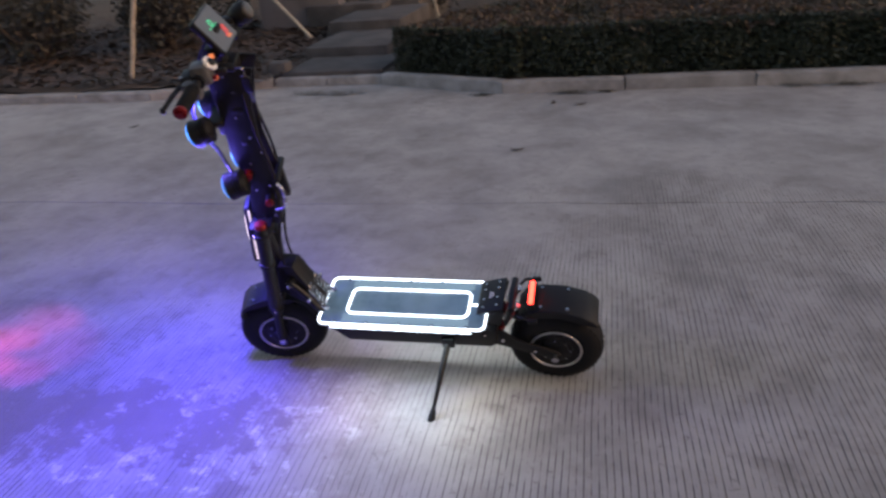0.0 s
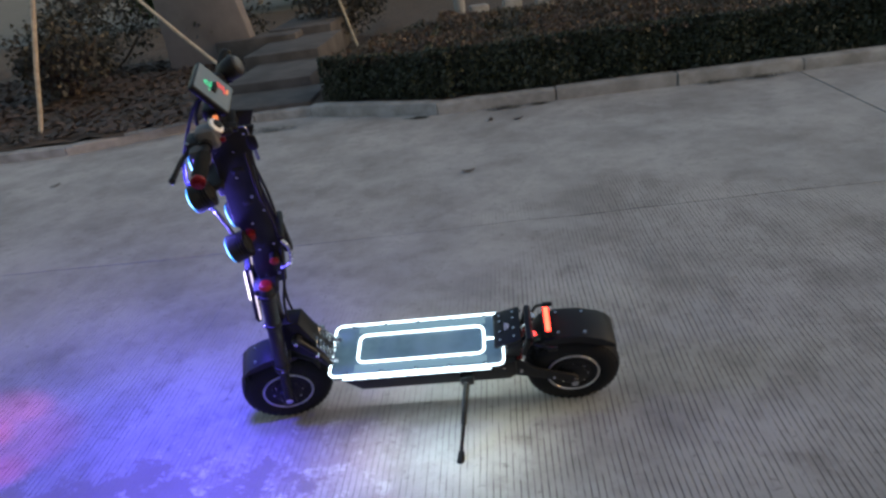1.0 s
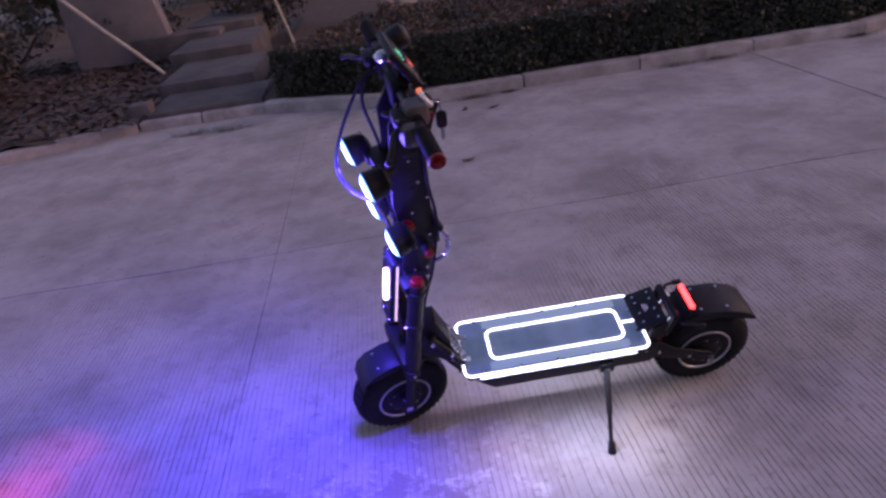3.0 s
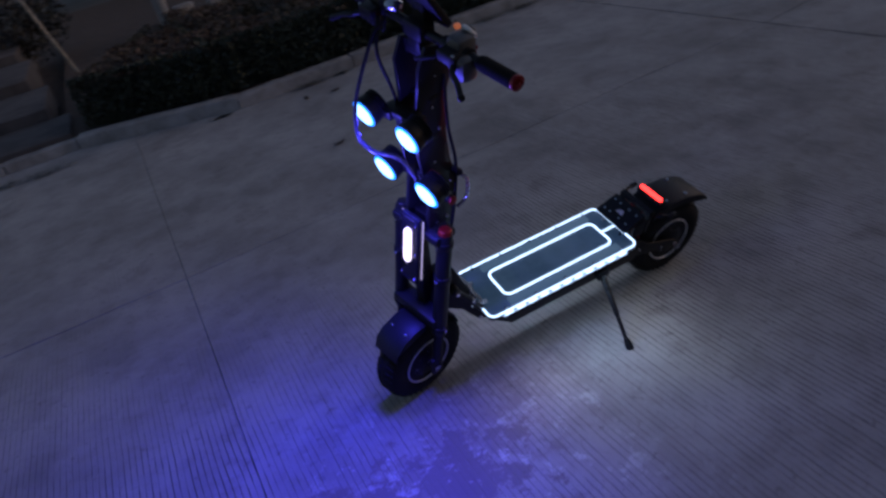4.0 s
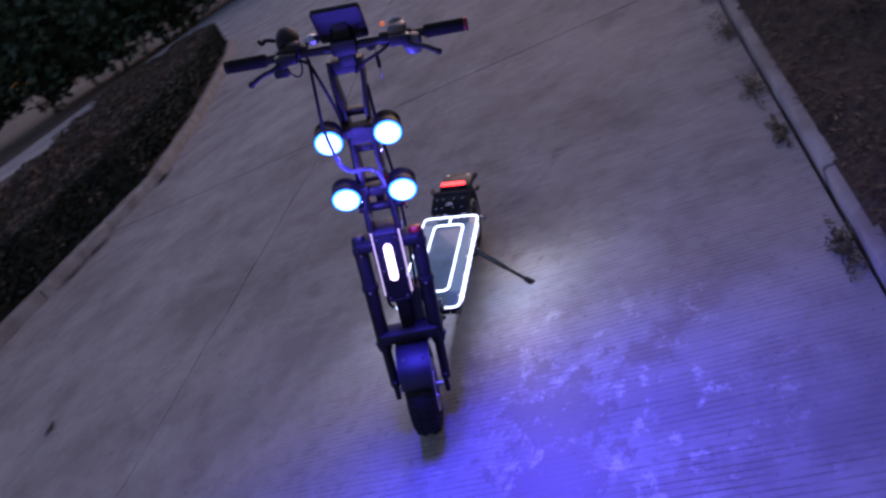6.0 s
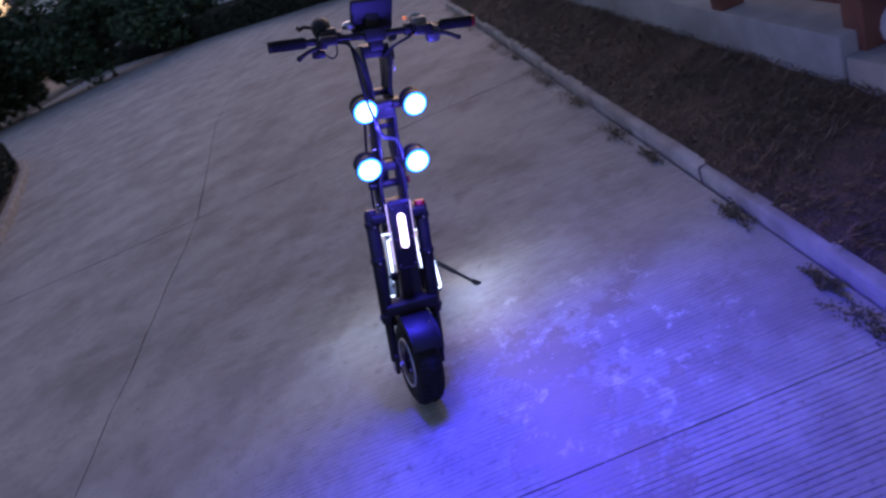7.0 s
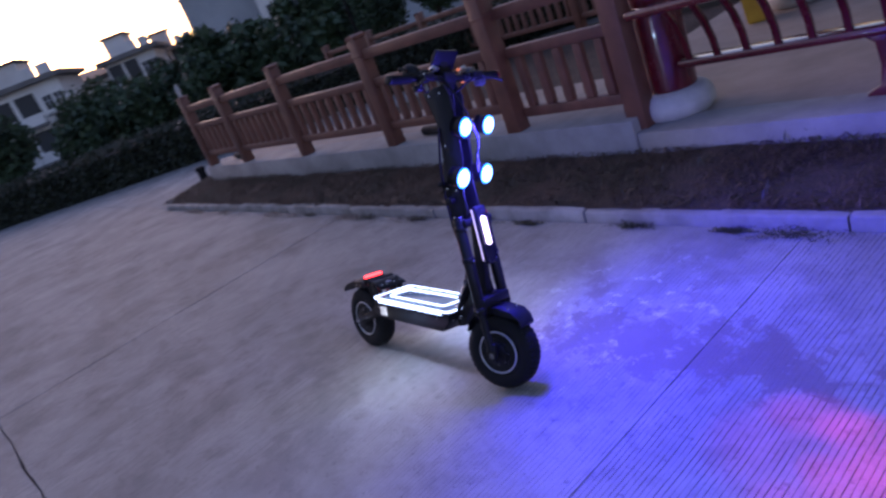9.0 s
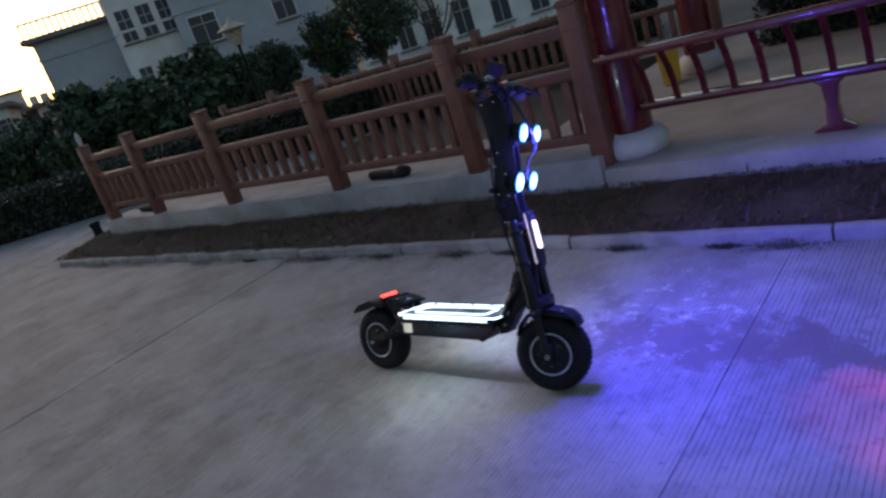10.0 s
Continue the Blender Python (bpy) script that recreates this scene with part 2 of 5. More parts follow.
SEG_GREEN = glow("green_segment", (0.05, 1.0, 0.4), 0.25)
SEG_RED = glow("red_segment", (1.0, 0.08, 0.06), 0.25)
FIBRE = material("clear_cable_sleeve", (0.07, 0.075, 0.09), (0.03, 0.03, 0.035), 0.25, metal=0.3, big=20, fine=500, bump=0.5)

HEDGE = leaf_material("hedge_leaves", (0.014, 0.022, 0.011), (0.035, 0.04, 0.018), (0.02, 0.026, 0.012))
HEDGETOP = leaf_material("dry_hedge_leaves", (0.075, 0.035, 0.02), (0.045, 0.035, 0.018), (0.035, 0.03, 0.015))
# near-black colour that stands for the shade deep inside the hedges
CORE = material("hedge_core_shade", (0.018, 0.02, 0.013), (0.01, 0.011, 0.008), 0.95, big=6, fine=40, bump=0.8, distance=0.02)
LEAF = leaf_material("tree_leaves", (0.03, 0.06, 0.025), (0.055, 0.085, 0.035), (0.025, 0.045, 0.022))
# shrub leaves with the dimness of dusk put into their colour
DUSK_LEAF = leaf_material("dusk_leaves", (0.022, 0.022, 0.016), (0.04, 0.036, 0.024), (0.03, 0.024, 0.018))
DRYGRASS = leaf_material("dry_grass", (0.1, 0.058, 0.032), (0.055, 0.034, 0.02), (0.05, 0.04, 0.02))
LITTER = leaf_material("leaf_litter", (0.1, 0.056, 0.032), (0.035, 0.022, 0.015), (0.05, 0.034, 0.022))
WEED = leaf_material("weeds", (0.022, 0.03, 0.014), (0.05, 0.045, 0.025), (0.04, 0.035, 0.02))


# ---- builders ----
def box(bm, c, s, m=None, bevel=0.0):
    """A box with its centre, sizes, an optional pose and bevelled edges."""
    made = bmesh.ops.create_cube(bm, size=1.0, matrix=Matrix.Translation(c) @ Matrix.Diagonal((*s, 1)))["verts"]
    if bevel:
        edges = list({e for v in made for e in v.link_edges})
        r = bmesh.ops.bevel(bm, geom=edges, offset=bevel, segments=2, affect="EDGES", profile=0.5)
        made = list({v for f in r["faces"] for v in f.verts} | {v for v in made if v.is_valid})
    if m is not None:
        bmesh.ops.transform(bm, matrix=m, verts=made)
    return bm


def rod(bm, a, b, r, r2=None, seg=16, bevel=0.0):
    a, b = Vector(a), Vector(b)
    d = b - a
    m = Matrix.Translation((a + b) / 2) @ d.to_track_quat("Z", "Y").to_matrix().to_4x4()
    made = bmesh.ops.create_cone(bm, cap_ends=True, segments=seg, radius1=r, radius2=r if r2 is None else r2, depth=d.length, matrix=m)["verts"]
    if bevel:
        edges = [e for e in {e for v in made for e in v.link_edges} if any(len(f.verts) > 4 for f in e.link_faces)]
        bmesh.ops.bevel(bm, geom=edges, offset=bevel, segments=2, affect="EDGES", profile=0.5)
    return bm


def smooth_path(pts, n=6):
    """A Catmull-Rom line through points."""
    p = [Vector(q) for q in pts]
    p = [p[0] * 2 - p[1]] + p + [p[-1] * 2 - p[-2]]
    out = []
    for i in range(1, len(p) - 2):
        for k in range(n):
            t = k / n
            out.append(0.5 * (2 * p[i] + (p[i + 1] - p[i - 1]) * t + (2 * p[i - 1] - 5 * p[i] + 4 * p[i + 1] - p[i + 2]) * t * t + (3 * p[i] - p[i - 1] - 3 * p[i + 1] + p[i + 2]) * t ** 3))
    return out + [p[-2]]


def tube(bm, pts, r, seg=8, closed=False):
    """A round tube along a line."""
    pts = [Vector(p) for p in pts]
    rings, n = [], len(pts)
    side = None
    for i, p in enumerate(pts):
        d = (pts[(i + 1) % n] - pts[i - 1]) if closed or 0 < i < n - 1 else (pts[1] - pts[0] if i == 0 else pts[-1] - pts[-2])
        d.normalize()
        if side is None:
            side = d.orthogonal().normalized()
        side = (side - d * side.dot(d)).normalized()
        up = d.cross(side)
        rings.append([bm.verts.new(p + r * (math.cos(2 * math.pi * k / seg) * side + math.sin(2 * math.pi * k / seg) * up)) for k in range(seg)])
    for i in range(n if closed else n - 1):
        a, b = rings[i], rings[(i + 1) % n]
        for k in range(seg):
            bm.faces.new((a[k], a[(k + 1) % seg], b[(k + 1) % seg], b[k]))
    if not closed:
        bm.faces.new(rings[0][::-1])
        bm.faces.new(rings[-1])
    return bm


def lathe(bm, profile, m, seg=40):
    """A profile of (along, radius) turned round the pose's z axis."""
    rings = [[bm.verts.new(m @ Vector((r * math.cos(2 * math.pi * k / seg), r * math.sin(2 * math.pi * k / seg), h))) for k in range(seg)] for h, r in profile]
    for a, b in zip(rings, rings[1:]):
        for k in range(seg):
            bm.faces.new((a[k], a[(k + 1) % seg], b[(k + 1) % seg], b[k]))
    bm.faces.new(rings[0][::-1])
    bm.faces.new(rings[-1])
    return bm


def slab(bm, outline, axis, lo, hi, bevel=0.0):
    """A flat outline (in the two other axes) pulled out along an axis."""
    def at(u, v, w):
        return {"x": (w, u, v), "y": (u, w, v), "z": (u, v, w)}[axis]
    a = [bm.verts.new(at(u, v, lo)) for u, v in outline]
    b = [bm.verts.new(at(u, v, hi)) for u, v in outline]
    n = len(a)
    faces = [bm.faces.new(a), bm.faces.new(b[::-1])] + [bm.faces.new((a[i], b[i], b[(i + 1) % n], a[(i + 1) % n])) for i in range(n)]
    bmesh.ops.recalc_face_normals(bm, faces=faces)
    if bevel:
        edges = list({e for f in faces[:2] for e in f.edges})
        bmesh.ops.bevel(bm, geom=edges, offset=bevel, segments=2, affect="EDGES", profile=0.5)
    return bm


def rounded(x0, x1, y0, y1, r, n=6):
    out = []
    for cx, cy, a0 in ((x1 - r, y1 - r, 0), (x0 + r, y1 - r, 90), (x0 + r, y0 + r, 180), (x1 - r, y0 + r, 270)):
        out += [(cx + r * math.cos(radians(a0 + 90 * k / n)), cy + r * math.sin(radians(a0 + 90 * k / n))) for k in range(n + 1)]
    return out


def mesh_of(name, bm, mat, angle=35):
    bmesh.ops.recalc_face_normals(bm, faces=bm.faces)
    me = bpy.data.meshes.new(name)
    bm.to_mesh(me)
    bm.free()
    me.materials.append(mat)
    me.shade_smooth()
    me.set_sharp_from_angle(angle=radians(angle))
    return me


def part(name, bm, mat, parent=None, label="", m=None):
    ob = new(name, mesh_of(name, bm, mat))
    if parent is not None:
        ob.parent = parent
    if m is not None:
        ob.matrix_basis = m
    if label:
        tagged(ob, label)
    return ob


def BM():
    return bmesh.new()


def quads(name, centres, dirs, ups, mat, parent=None):
    """One mesh of many bent leaves: a centre, a long half and a wide half for each."""
    c, d, u = (np.asarray(a, float) for a in (centres, dirs, ups))
    nrm = np.cross(d, u)
    nrm /= np.linalg.norm(nrm, axis=1, keepdims=True) + 1e-9
    lift = nrm * np.linalg.norm(u, axis=1, keepdims=True) * 0.4
    v = np.stack([c - d, c + u + lift, c + d, c - u + lift], 1).reshape(-1, 3)
    n = len(c)
    me = bpy.data.meshes.new(name)
    me.vertices.add(4 * n)
    me.vertices.foreach_set("co", v.ravel())
    me.loops.add(4 * n)
    me.loops.foreach_set("vertex_index", np.arange(4 * n))
    me.polygons.add(n)
    me.polygons.foreach_set("loop_start", np.arange(n) * 4)
    me.update()
    me.validate()
    me.materials.append(mat)
    ob = new(name, me)
    if parent is not None:
        ob.parent = parent
    return ob


def thing(name, label, category, m=None, group="", kind=""):
    ob = new(name)
    ob.empty_display_size = 0.1
    if m is not None:
        ob.matrix_basis = m
    return tagged(ob, label, category, group, kind)


# ---- ground, road and kerbs ----
JX, JY, SLAB_X = -0.69, 1.83, 4.62
NEAR_KERB, FAR_KERB = -1.505, 4.85
FENCE_Y = -2.44

bm = BM()
box(bm, (0, 0, -0.35), (600, 600, 0.5))
tagged(part("ground", bm, EARTH), "dim brown open ground that runs to the horizon", "ground", kind="structure")

road = thing("road", "grey worn concrete road in large tined slabs", "road", kind="structure")
bm = BM()
box(bm, (20, 1.5, -0.09), (90, 40, 0.1))
part("road_bed", bm, SOIL, road, "dark grit in the joints between slabs")


def kerb_run(parent, points, width, height, length=1.0, seed=5):
    """Kerb stones end to end along a line, each chipped and a little out of true; the line is the road side."""
    rng = random.Random(seed)
    for a, b in zip(points, points[1:]):
        a, b = Vector((*a, 0)), Vector((*b, 0))
        d = (b - a).normalized()
        left = Vector((-d.y, d.x, 0))
        n = max(1, round((b - a).length / length))
        step = (b - a).length / n
        for i in range(n):
            c = a + d * step * (i + 0.5) + left * (width / 2 + rng.uniform(-0.004, 0.004))
            k = new("kerb_stone", kerb_stone(step - rng.uniform(0.008, 0.018), width, height + rng.uniform(-0.006, 0.004), rng))
            k.parent = parent
            k.matrix_basis = Matrix.Translation((c.x, c.y, 0)) @ Matrix.Rotation(math.atan2(d.y, d.x) + rng.uniform(-0.004, 0.004), 4, "Z")


def kerb_stone(length, width, height, rng):
    """One stone: worn, rounded upper edges that waver along its length, here and there a knocked-off corner."""
    w, c = width / 2, 0.014
    n = max(4, round(length / 0.14))
    chip = {rng.randrange(n + 1): rng.uniform(0.01, 0.03) for _ in range(2)}
    off = rng.uniform(0, 50)
    bm = BM()
    rings = []
    for i in range(n + 1):
        x = length * (i / n - 0.5)
        wob = 0.006 * noise.noise((x * 5 + off, 0.3, 0))
        cut = c + chip.get(i, 0.0) + 0.006 * abs(noise.noise((x * 9 + off, 4.1, 0)))
        h = height + 0.005 * noise.noise((x * 4 + off, 9.0, 0)) - (0.006 if i in (0, n) else 0)
        rings.append([bm.verts.new((x, y, z)) for y, z in ((-w + wob, -0.1), (-w + wob, h - cut), (-w + wob + cut * 0.35, h - cut * 0.3), (-w + wob + cut, h), (w - 0.012, h + 0.002), (w, h - 0.014), (w, -0.1))])
    for p, q in zip(rings, rings[1:]):
        for k in range(7):
            bm.faces.new((p[k], p[(k + 1) % 7], q[(k + 1) % 7], q[k]))
    bm.faces.new(rings[0][::-1])
    bm.faces.new(rings[-1])
    return mesh_of("kerb_stone", bm, KERB, 50)


kerb_near = thing("kerb_near", "chipped grey concrete kerb beside the dry grass strip", "kerb", kind="structure")
kerb_run(kerb_near, [(9.7, NEAR_KERB + 0.02), (6.0, NEAR_KERB - 0.03), (2.4, NEAR_KERB - 0.01)], 0.075, 0.08, 0.72, 3)
kerb_run(kerb_near, [(2.4, NEAR_KERB - 0.01), (-14.0, NEAR_KERB)], 0.066, 0.082, 1.65)
kerb_run(kerb_near, [(10.85, -6.5), (10.75, -2.6), (10.2, -1.75), (9.7, NEAR_KERB)], 0.12, 0.09, 0.7, 6)
BED = [(0.3, FAR_KERB), (5.2, FAR_KERB + 0.1), (7.4, FAR_KERB + 0.75), (10.0, FAR_KERB + 1.75), (12.6, FAR_KERB + 2.8), (14.8, FAR_KERB + 3.9), (15.5, FAR_KERB + 4.9), (15.2, FAR_KERB + 6.4), (13.6, FAR_KERB + 8.0)]
kerb_far = thing("kerb_far", "pale concrete kerb in front of the hedge", "kerb", kind="structure")
kerb_run(kerb_far, [(-1.2, FAR_KERB + 0.62)] + BED, 0.14, 0.125, 1.2, 7)
kerb_run(kerb_far, [(-2.55, FAR_KERB + 0.66), (-1.2, FAR_KERB + 0.64)], 0.2, 0.1, 0.9, 8)
kerb_run(kerb_far, [(-14.0, FAR_KERB + 0.2), (-3.9, FAR_KERB + 0.12), (-2.55, FAR_KERB + 0.64)], 0.15, 0.1, 1.0, 9)

# the strip of dry soil between kerb and wall, uneven
def uneven(name, x0, x1, y0, y1, z, amp, cell, mat, parent=None, rise=0.0):
    bm = BM()
    nx, ny = int((x1 - x0) / cell), int((y1 - y0) / cell)
    grid = [[bm.verts.new((x0 + (x1 - x0) * i / nx, y0 + (y1 - y0) * j / ny, z + rise * (1 - j / ny) + amp * (noise.noise((i * cell * 2.1, j * cell * 2.1, z)) + 0.5 * noise.noise((i * cell * 7, j * cell * 7, 3))))) for j in range(ny + 1)] for i in range(nx + 1)]
    for i in range(nx):
        for j in range(ny):
            bm.faces.new((grid[i][j], grid[i + 1][j], grid[i + 1][j + 1], grid[i][j + 1]))
    return part(name, bm, mat, parent)


STRIP_RISE = 0.07
tagged(uneven("soil_strip", -14, 10.1, -2.5, NEAR_KERB - 0.05, 0.075, 0.025, 0.09, SOIL, rise=STRIP_RISE), "dry brown soil strip with withered grass", "soil", kind="structure")
tagged(uneven("planting_bed", -14, -3.3, FAR_KERB + 0.32, 14, 0.1, 0.06, 0.2, SOIL), "brown soil bed strewn with dead leaves", "soil", kind="structure")
tagged(uneven("planting_bed", -3.3, -2.4, FAR_KERB + 0.7, 14, 0.1, 0.06, 0.2, SOIL), "brown soil bed strewn with dead leaves", "soil", kind="structure")
bm = BM()
slab(bm, [(x, y + 0.12) for x, y in BED] + [(11.0, 14.5), (-1.3, 14.5), (-1.3, FAR_KERB + 0.8)], "z", -0.1, 0.1)
tagged(part("hedge_bed", bm, SOIL), "dark soil under the hedge", "soil", kind="structure")


def scatter(n, x0, x1, y0, y1, z, size, mat, name, seed, flat=1.0, clump=0.0, rise=0.0):
    rng = np.random.default_rng(seed)
    x, y = rng.uniform(x0, x1, n), rng.uniform(y0, y1, n)
    if clump:
        keep = np.array([noise.noise((a * 1.9, b * 1.9, seed)) + rng.uniform(-0.25, 0.25) > clump for a, b in zip(x, y)])
        x, y = x[keep], y[keep]
        n = len(x)
    s = size * rng.uniform(0.4, 1.3, n)
    ang = rng.uniform(0, 2 * math.pi, n)
    lean = rng.uniform(0, 1, n) * (1 - flat) * 1.4
    d = np.stack([np.cos(ang) * np.cos(lean), np.sin(ang) * np.cos(lean), np.sin(lean)], 1) * s[:, None]
    w = np.stack([-np.sin(ang), np.cos(ang), rng.uniform(-0.3, 0.3, n)], 1) * s[:, None] * (0.5 if flat > 0.7 else 0.1)
    c = np.stack([x, y, z + rise * (y1 - y) / (y1 - y0) + np.abs(d[:, 2]) * 0.9 + rng.uniform(0, 0.012, n)], 1)
    return quads(name, c, d, w, mat)


tagged(scatter(60000, -9, 10.0, -2.42, NEAR_KERB - 0.06, 0.075, 0.034, DRYGRASS, "dry_grass", 3, 0.5, -0.3, STRIP_RISE), "short withered brown grass on the strip", "grass", kind="stuff")
tagged(scatter(3500, -9, 9.4, -2.42, NEAR_KERB - 0.1, 0.085, 0.045, WEED, "green_weeds", 4, 0.3, 0.2, STRIP_RISE), "a few low green weeds in the dry grass", "weeds", kind="stuff")
tagged(scatter(5000, 2.2, 9.9, NEAR_KERB + 0.0, NEAR_KERB + 0.13, 0.004, 0.011, LITTER, "kerb_debris", 8, 0.85, 0.05), "crumbs of soil and dead leaves along the foot of the kerb", "debris", kind="stuff")
tagged(scatter(9000, -12, -2.5, FAR_KERB + 0.35, 11, 0.13, 0.07, LITTER, "leaf_litter", 5, 0.75), "dead leaves and twigs on the bed", "leaf litter", kind="stuff")
tagged(scatter(9000, -12, -2.5, FAR_KERB + 0.5, 12, 0.1, 0.09, DRYGRASS, "withered_grass", 6, 0.45, 0.1), "long withered grass in the bed", "grass", kind="stuff")


def weed_clump(x, y, r, seed, n=420, label="small dusty weed growing at the kerb"):
    rng = np.random.default_rng(seed)
    ang, rad = rng.uniform(0, 6.283, n), r * np.sqrt(rng.uniform(0, 1, n))
    arm = 0.4 + 0.9 * np.abs(np.sin(ang * 2.5 + seed)) ** 2
    c = np.stack([x + rad * np.cos(ang) * 2.3 * arm, y + rad * np.sin(ang) * 0.6 * arm, 0.008 + rng.uniform(0, 1, n) ** 2 * r * 0.3], 1)
    a2 = rng.uniform(0, 6.283, n)
    d = np.stack([np.cos(a2), np.sin(a2), rng.uniform(-0.1, 0.5, n)], 1) * 0.0095
    w = np.stack([-np.sin(a2), np.cos(a2), rng.uniform(-0.3, 0.3, n)], 1) * 0.0036
    tagged(quads("weed", c, d, w, WEED), label, "weed", "weeds at the kerbs", "stuff")


for i, (x, y, r) in enumerate(((-0.62, -1.43, 0.12), (-0.3, -1.45, 0.05), (0.35, -1.46, 0.07), (1.25, -1.45, 0.06), (1.75, -1.44, 0.1), (2.6, -1.46, 0.06), (3.4, -1.45, 0.08), (4.6, -1.46, 0.05),
                               (1.0, 4.78, 0.09), (1.35, 4.8, 0.04), (3.1, 4.82, 0.1), (3.55, 4.83, 0.09), (-1.9, 5.05, 0.11), (-1.5, 5.0, 0.12), (0.1, 4.78, 0.05), (5.1, 4.88, 0.08))):
    weed_clump(x, y, r, 40 + i)


def dead_leaf(x, y, turn):
    bm = BM()
    pts = [(0.05 * math.cos(a) * (1 + 0.25 * math.sin(5 * a)), 0.022 * math.sin(a)) for a in [k * 0.4488 for k in range(14)]]
    slab(bm, pts, "z", 0, 0.0015)
    for v in bm.verts:
        v.co.z += 9.0 * v.co.x ** 2 * 0.6 + 12 * v.co.y ** 2
    tagged(part("fallen_leaf", bm, LITTER, m=pose(x, y, 0.003, 0, 0, turn)), "curled dry leaf lying on the concrete", "leaf", "fallen leaves on the road")


for x, y, turn in ((1.11, 4.32, 20), (0.845, 4.395, 80), (0.66, 2.93, 10), (-3.34, 3.81, 60)):
    dead_leaf(x, y, turn)

# ---- the hedge and what stands behind it ----
def hedge(name, x0, x1, y0, y1, h, label, n, seed, turn=0.0, origin=(0, 0), top=HEDGETOP, base=0.1, leaf=1.0):
    """A clipped hedge: a core box coloured as inner shade and a coat of leaves with an uneven outline."""
    root = thing(name, label, "hedge", pose(*origin, 0, 0, 0, turn))
    bm = BM()
    core = 0.12
    nx = max(2, int((x1 - x0) / 0.25))
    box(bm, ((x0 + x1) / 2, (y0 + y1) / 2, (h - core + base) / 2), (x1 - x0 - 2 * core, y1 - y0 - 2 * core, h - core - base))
    part("core", bm, CORE, root, "solid box coloured as the shade between the twigs")
    rng = np.random.default_rng(seed)
    for nm, mat, share, face in (("leaves", HEDGE, 0.55, "front"), ("top_leaves", top, 0.45, "top")):
        k = int(n * share)
        x = rng.uniform(x0, x1, k)
        if face == "top":
            y = rng.uniform(y0, y1, k)
            z = h - np.abs(rng.normal(0, 0.05, k))
        else:
            side = rng.uniform(0, 1, k)
            y = np.where(side < 0.85, y0 + np.abs(rng.normal(0, 0.05, k)), rng.uniform(y0, y1, k))
            x = np.where(side >= 0.92, x1 - np.abs(rng.normal(0, 0.05, k)), np.where(side >= 0.85, x0 + np.abs(rng.normal(0, 0.05, k)), x))
            z = rng.uniform(base + 0.02, h, k)
        bulge = np.array([noise.noise((a * 1.7, b * 1.7, c * 1.7)) for a, b, c in zip(x, y, z)]) * 0.09
        y = y - (bulge if face == "front" else 0)
        z = z + (bulge if face == "top" else 0)
        d = rng.normal(0, 1, (k, 3))
        d /= np.linalg.norm(d, axis=1, keepdims=True)
        w = np.cross(d, rng.normal(0, 1, (k, 3)))
        w /= np.linalg.norm(w, axis=1, keepdims=True)
        s = rng.uniform(0.016, 0.036, (k, 1)) * leaf
        tagged(quads(nm, np.stack([x, y, z], 1), d * s, w * s * 0.45, mat, root), kind="stuff")
    return root


hedge("hedge", 0.2, 5.1, FAR_KERB + 0.24, FAR_KERB + 3.4, 0.62, "dense dark green hedge with dry brown top behind the kerb", 46000, 11)
hedge("hedge", 0.05, 1.7, 0.22, 2.9, 0.6, "dense dark green hedge at the garden steps", 12000, 14, turn=-22.3, origin=(-1.2, FAR_KERB + 0.62))
for k, (a, b) in enumerate(zip(BED[1:6], BED[2:7])):
    run = math.hypot(b[0] - a[0], b[1] - a[1])
    hedge("hedge", -0.1, run + 0.08, 0.24, 3.2, 0.64, "dense dark green hedge where the kerb bends away", 11000, 21 + k, turn=math.degrees(math.atan2(b[1] - a[1], b[0] - a[0])), origin=a, leaf=1.3)
hedge("far_hedge", -40, 22, 0, 2.6, 0.98, "long low dark hedge along the far side of the road", 60000, 12, turn=213, origin=(22.0, 1.1), top=HEDGE, base=0.0, leaf=2.4)

# concrete steps that climb between the beds
steps = thing("garden_steps", "worn pale concrete steps rising between the beds", "steps")
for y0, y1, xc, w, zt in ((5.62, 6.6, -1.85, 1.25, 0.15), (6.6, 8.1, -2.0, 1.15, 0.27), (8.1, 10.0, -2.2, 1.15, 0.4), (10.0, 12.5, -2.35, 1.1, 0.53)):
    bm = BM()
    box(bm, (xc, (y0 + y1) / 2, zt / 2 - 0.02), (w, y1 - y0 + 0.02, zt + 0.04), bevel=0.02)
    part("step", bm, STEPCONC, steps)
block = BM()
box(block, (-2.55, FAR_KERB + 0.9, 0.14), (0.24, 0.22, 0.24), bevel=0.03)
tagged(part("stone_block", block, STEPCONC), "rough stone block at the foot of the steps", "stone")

for a, b, r, label in (((-4.69, 5.75, 0.0), (-3.6, 5.75, 3.3), 0.028, "thin pale pole standing in the soil bed"), ((-2.45, 6.6, 0.4), (-4.9, 7.6, 2.6), 0.022, "bamboo pole leaning across the bed")):
    bm = BM()
    tube(bm, [Vector(a).lerp(Vector(b), k / 8) + Vector((0.006 * math.sin(k * 2.1), 0, 0)) for k in range(9)], r, 10)
    tagged(part("bamboo_pole", bm, BAMBOO), label, "pole", "poles in the bed")
bm = BM()
rod(bm, (-1.0, 8.2, 0.1), (-1.35, 8.25, 1.6), 0.02, 0.018)
tagged(part("stake", bm, BAMBOO), "thin pale stake behind the hedge", "stake")

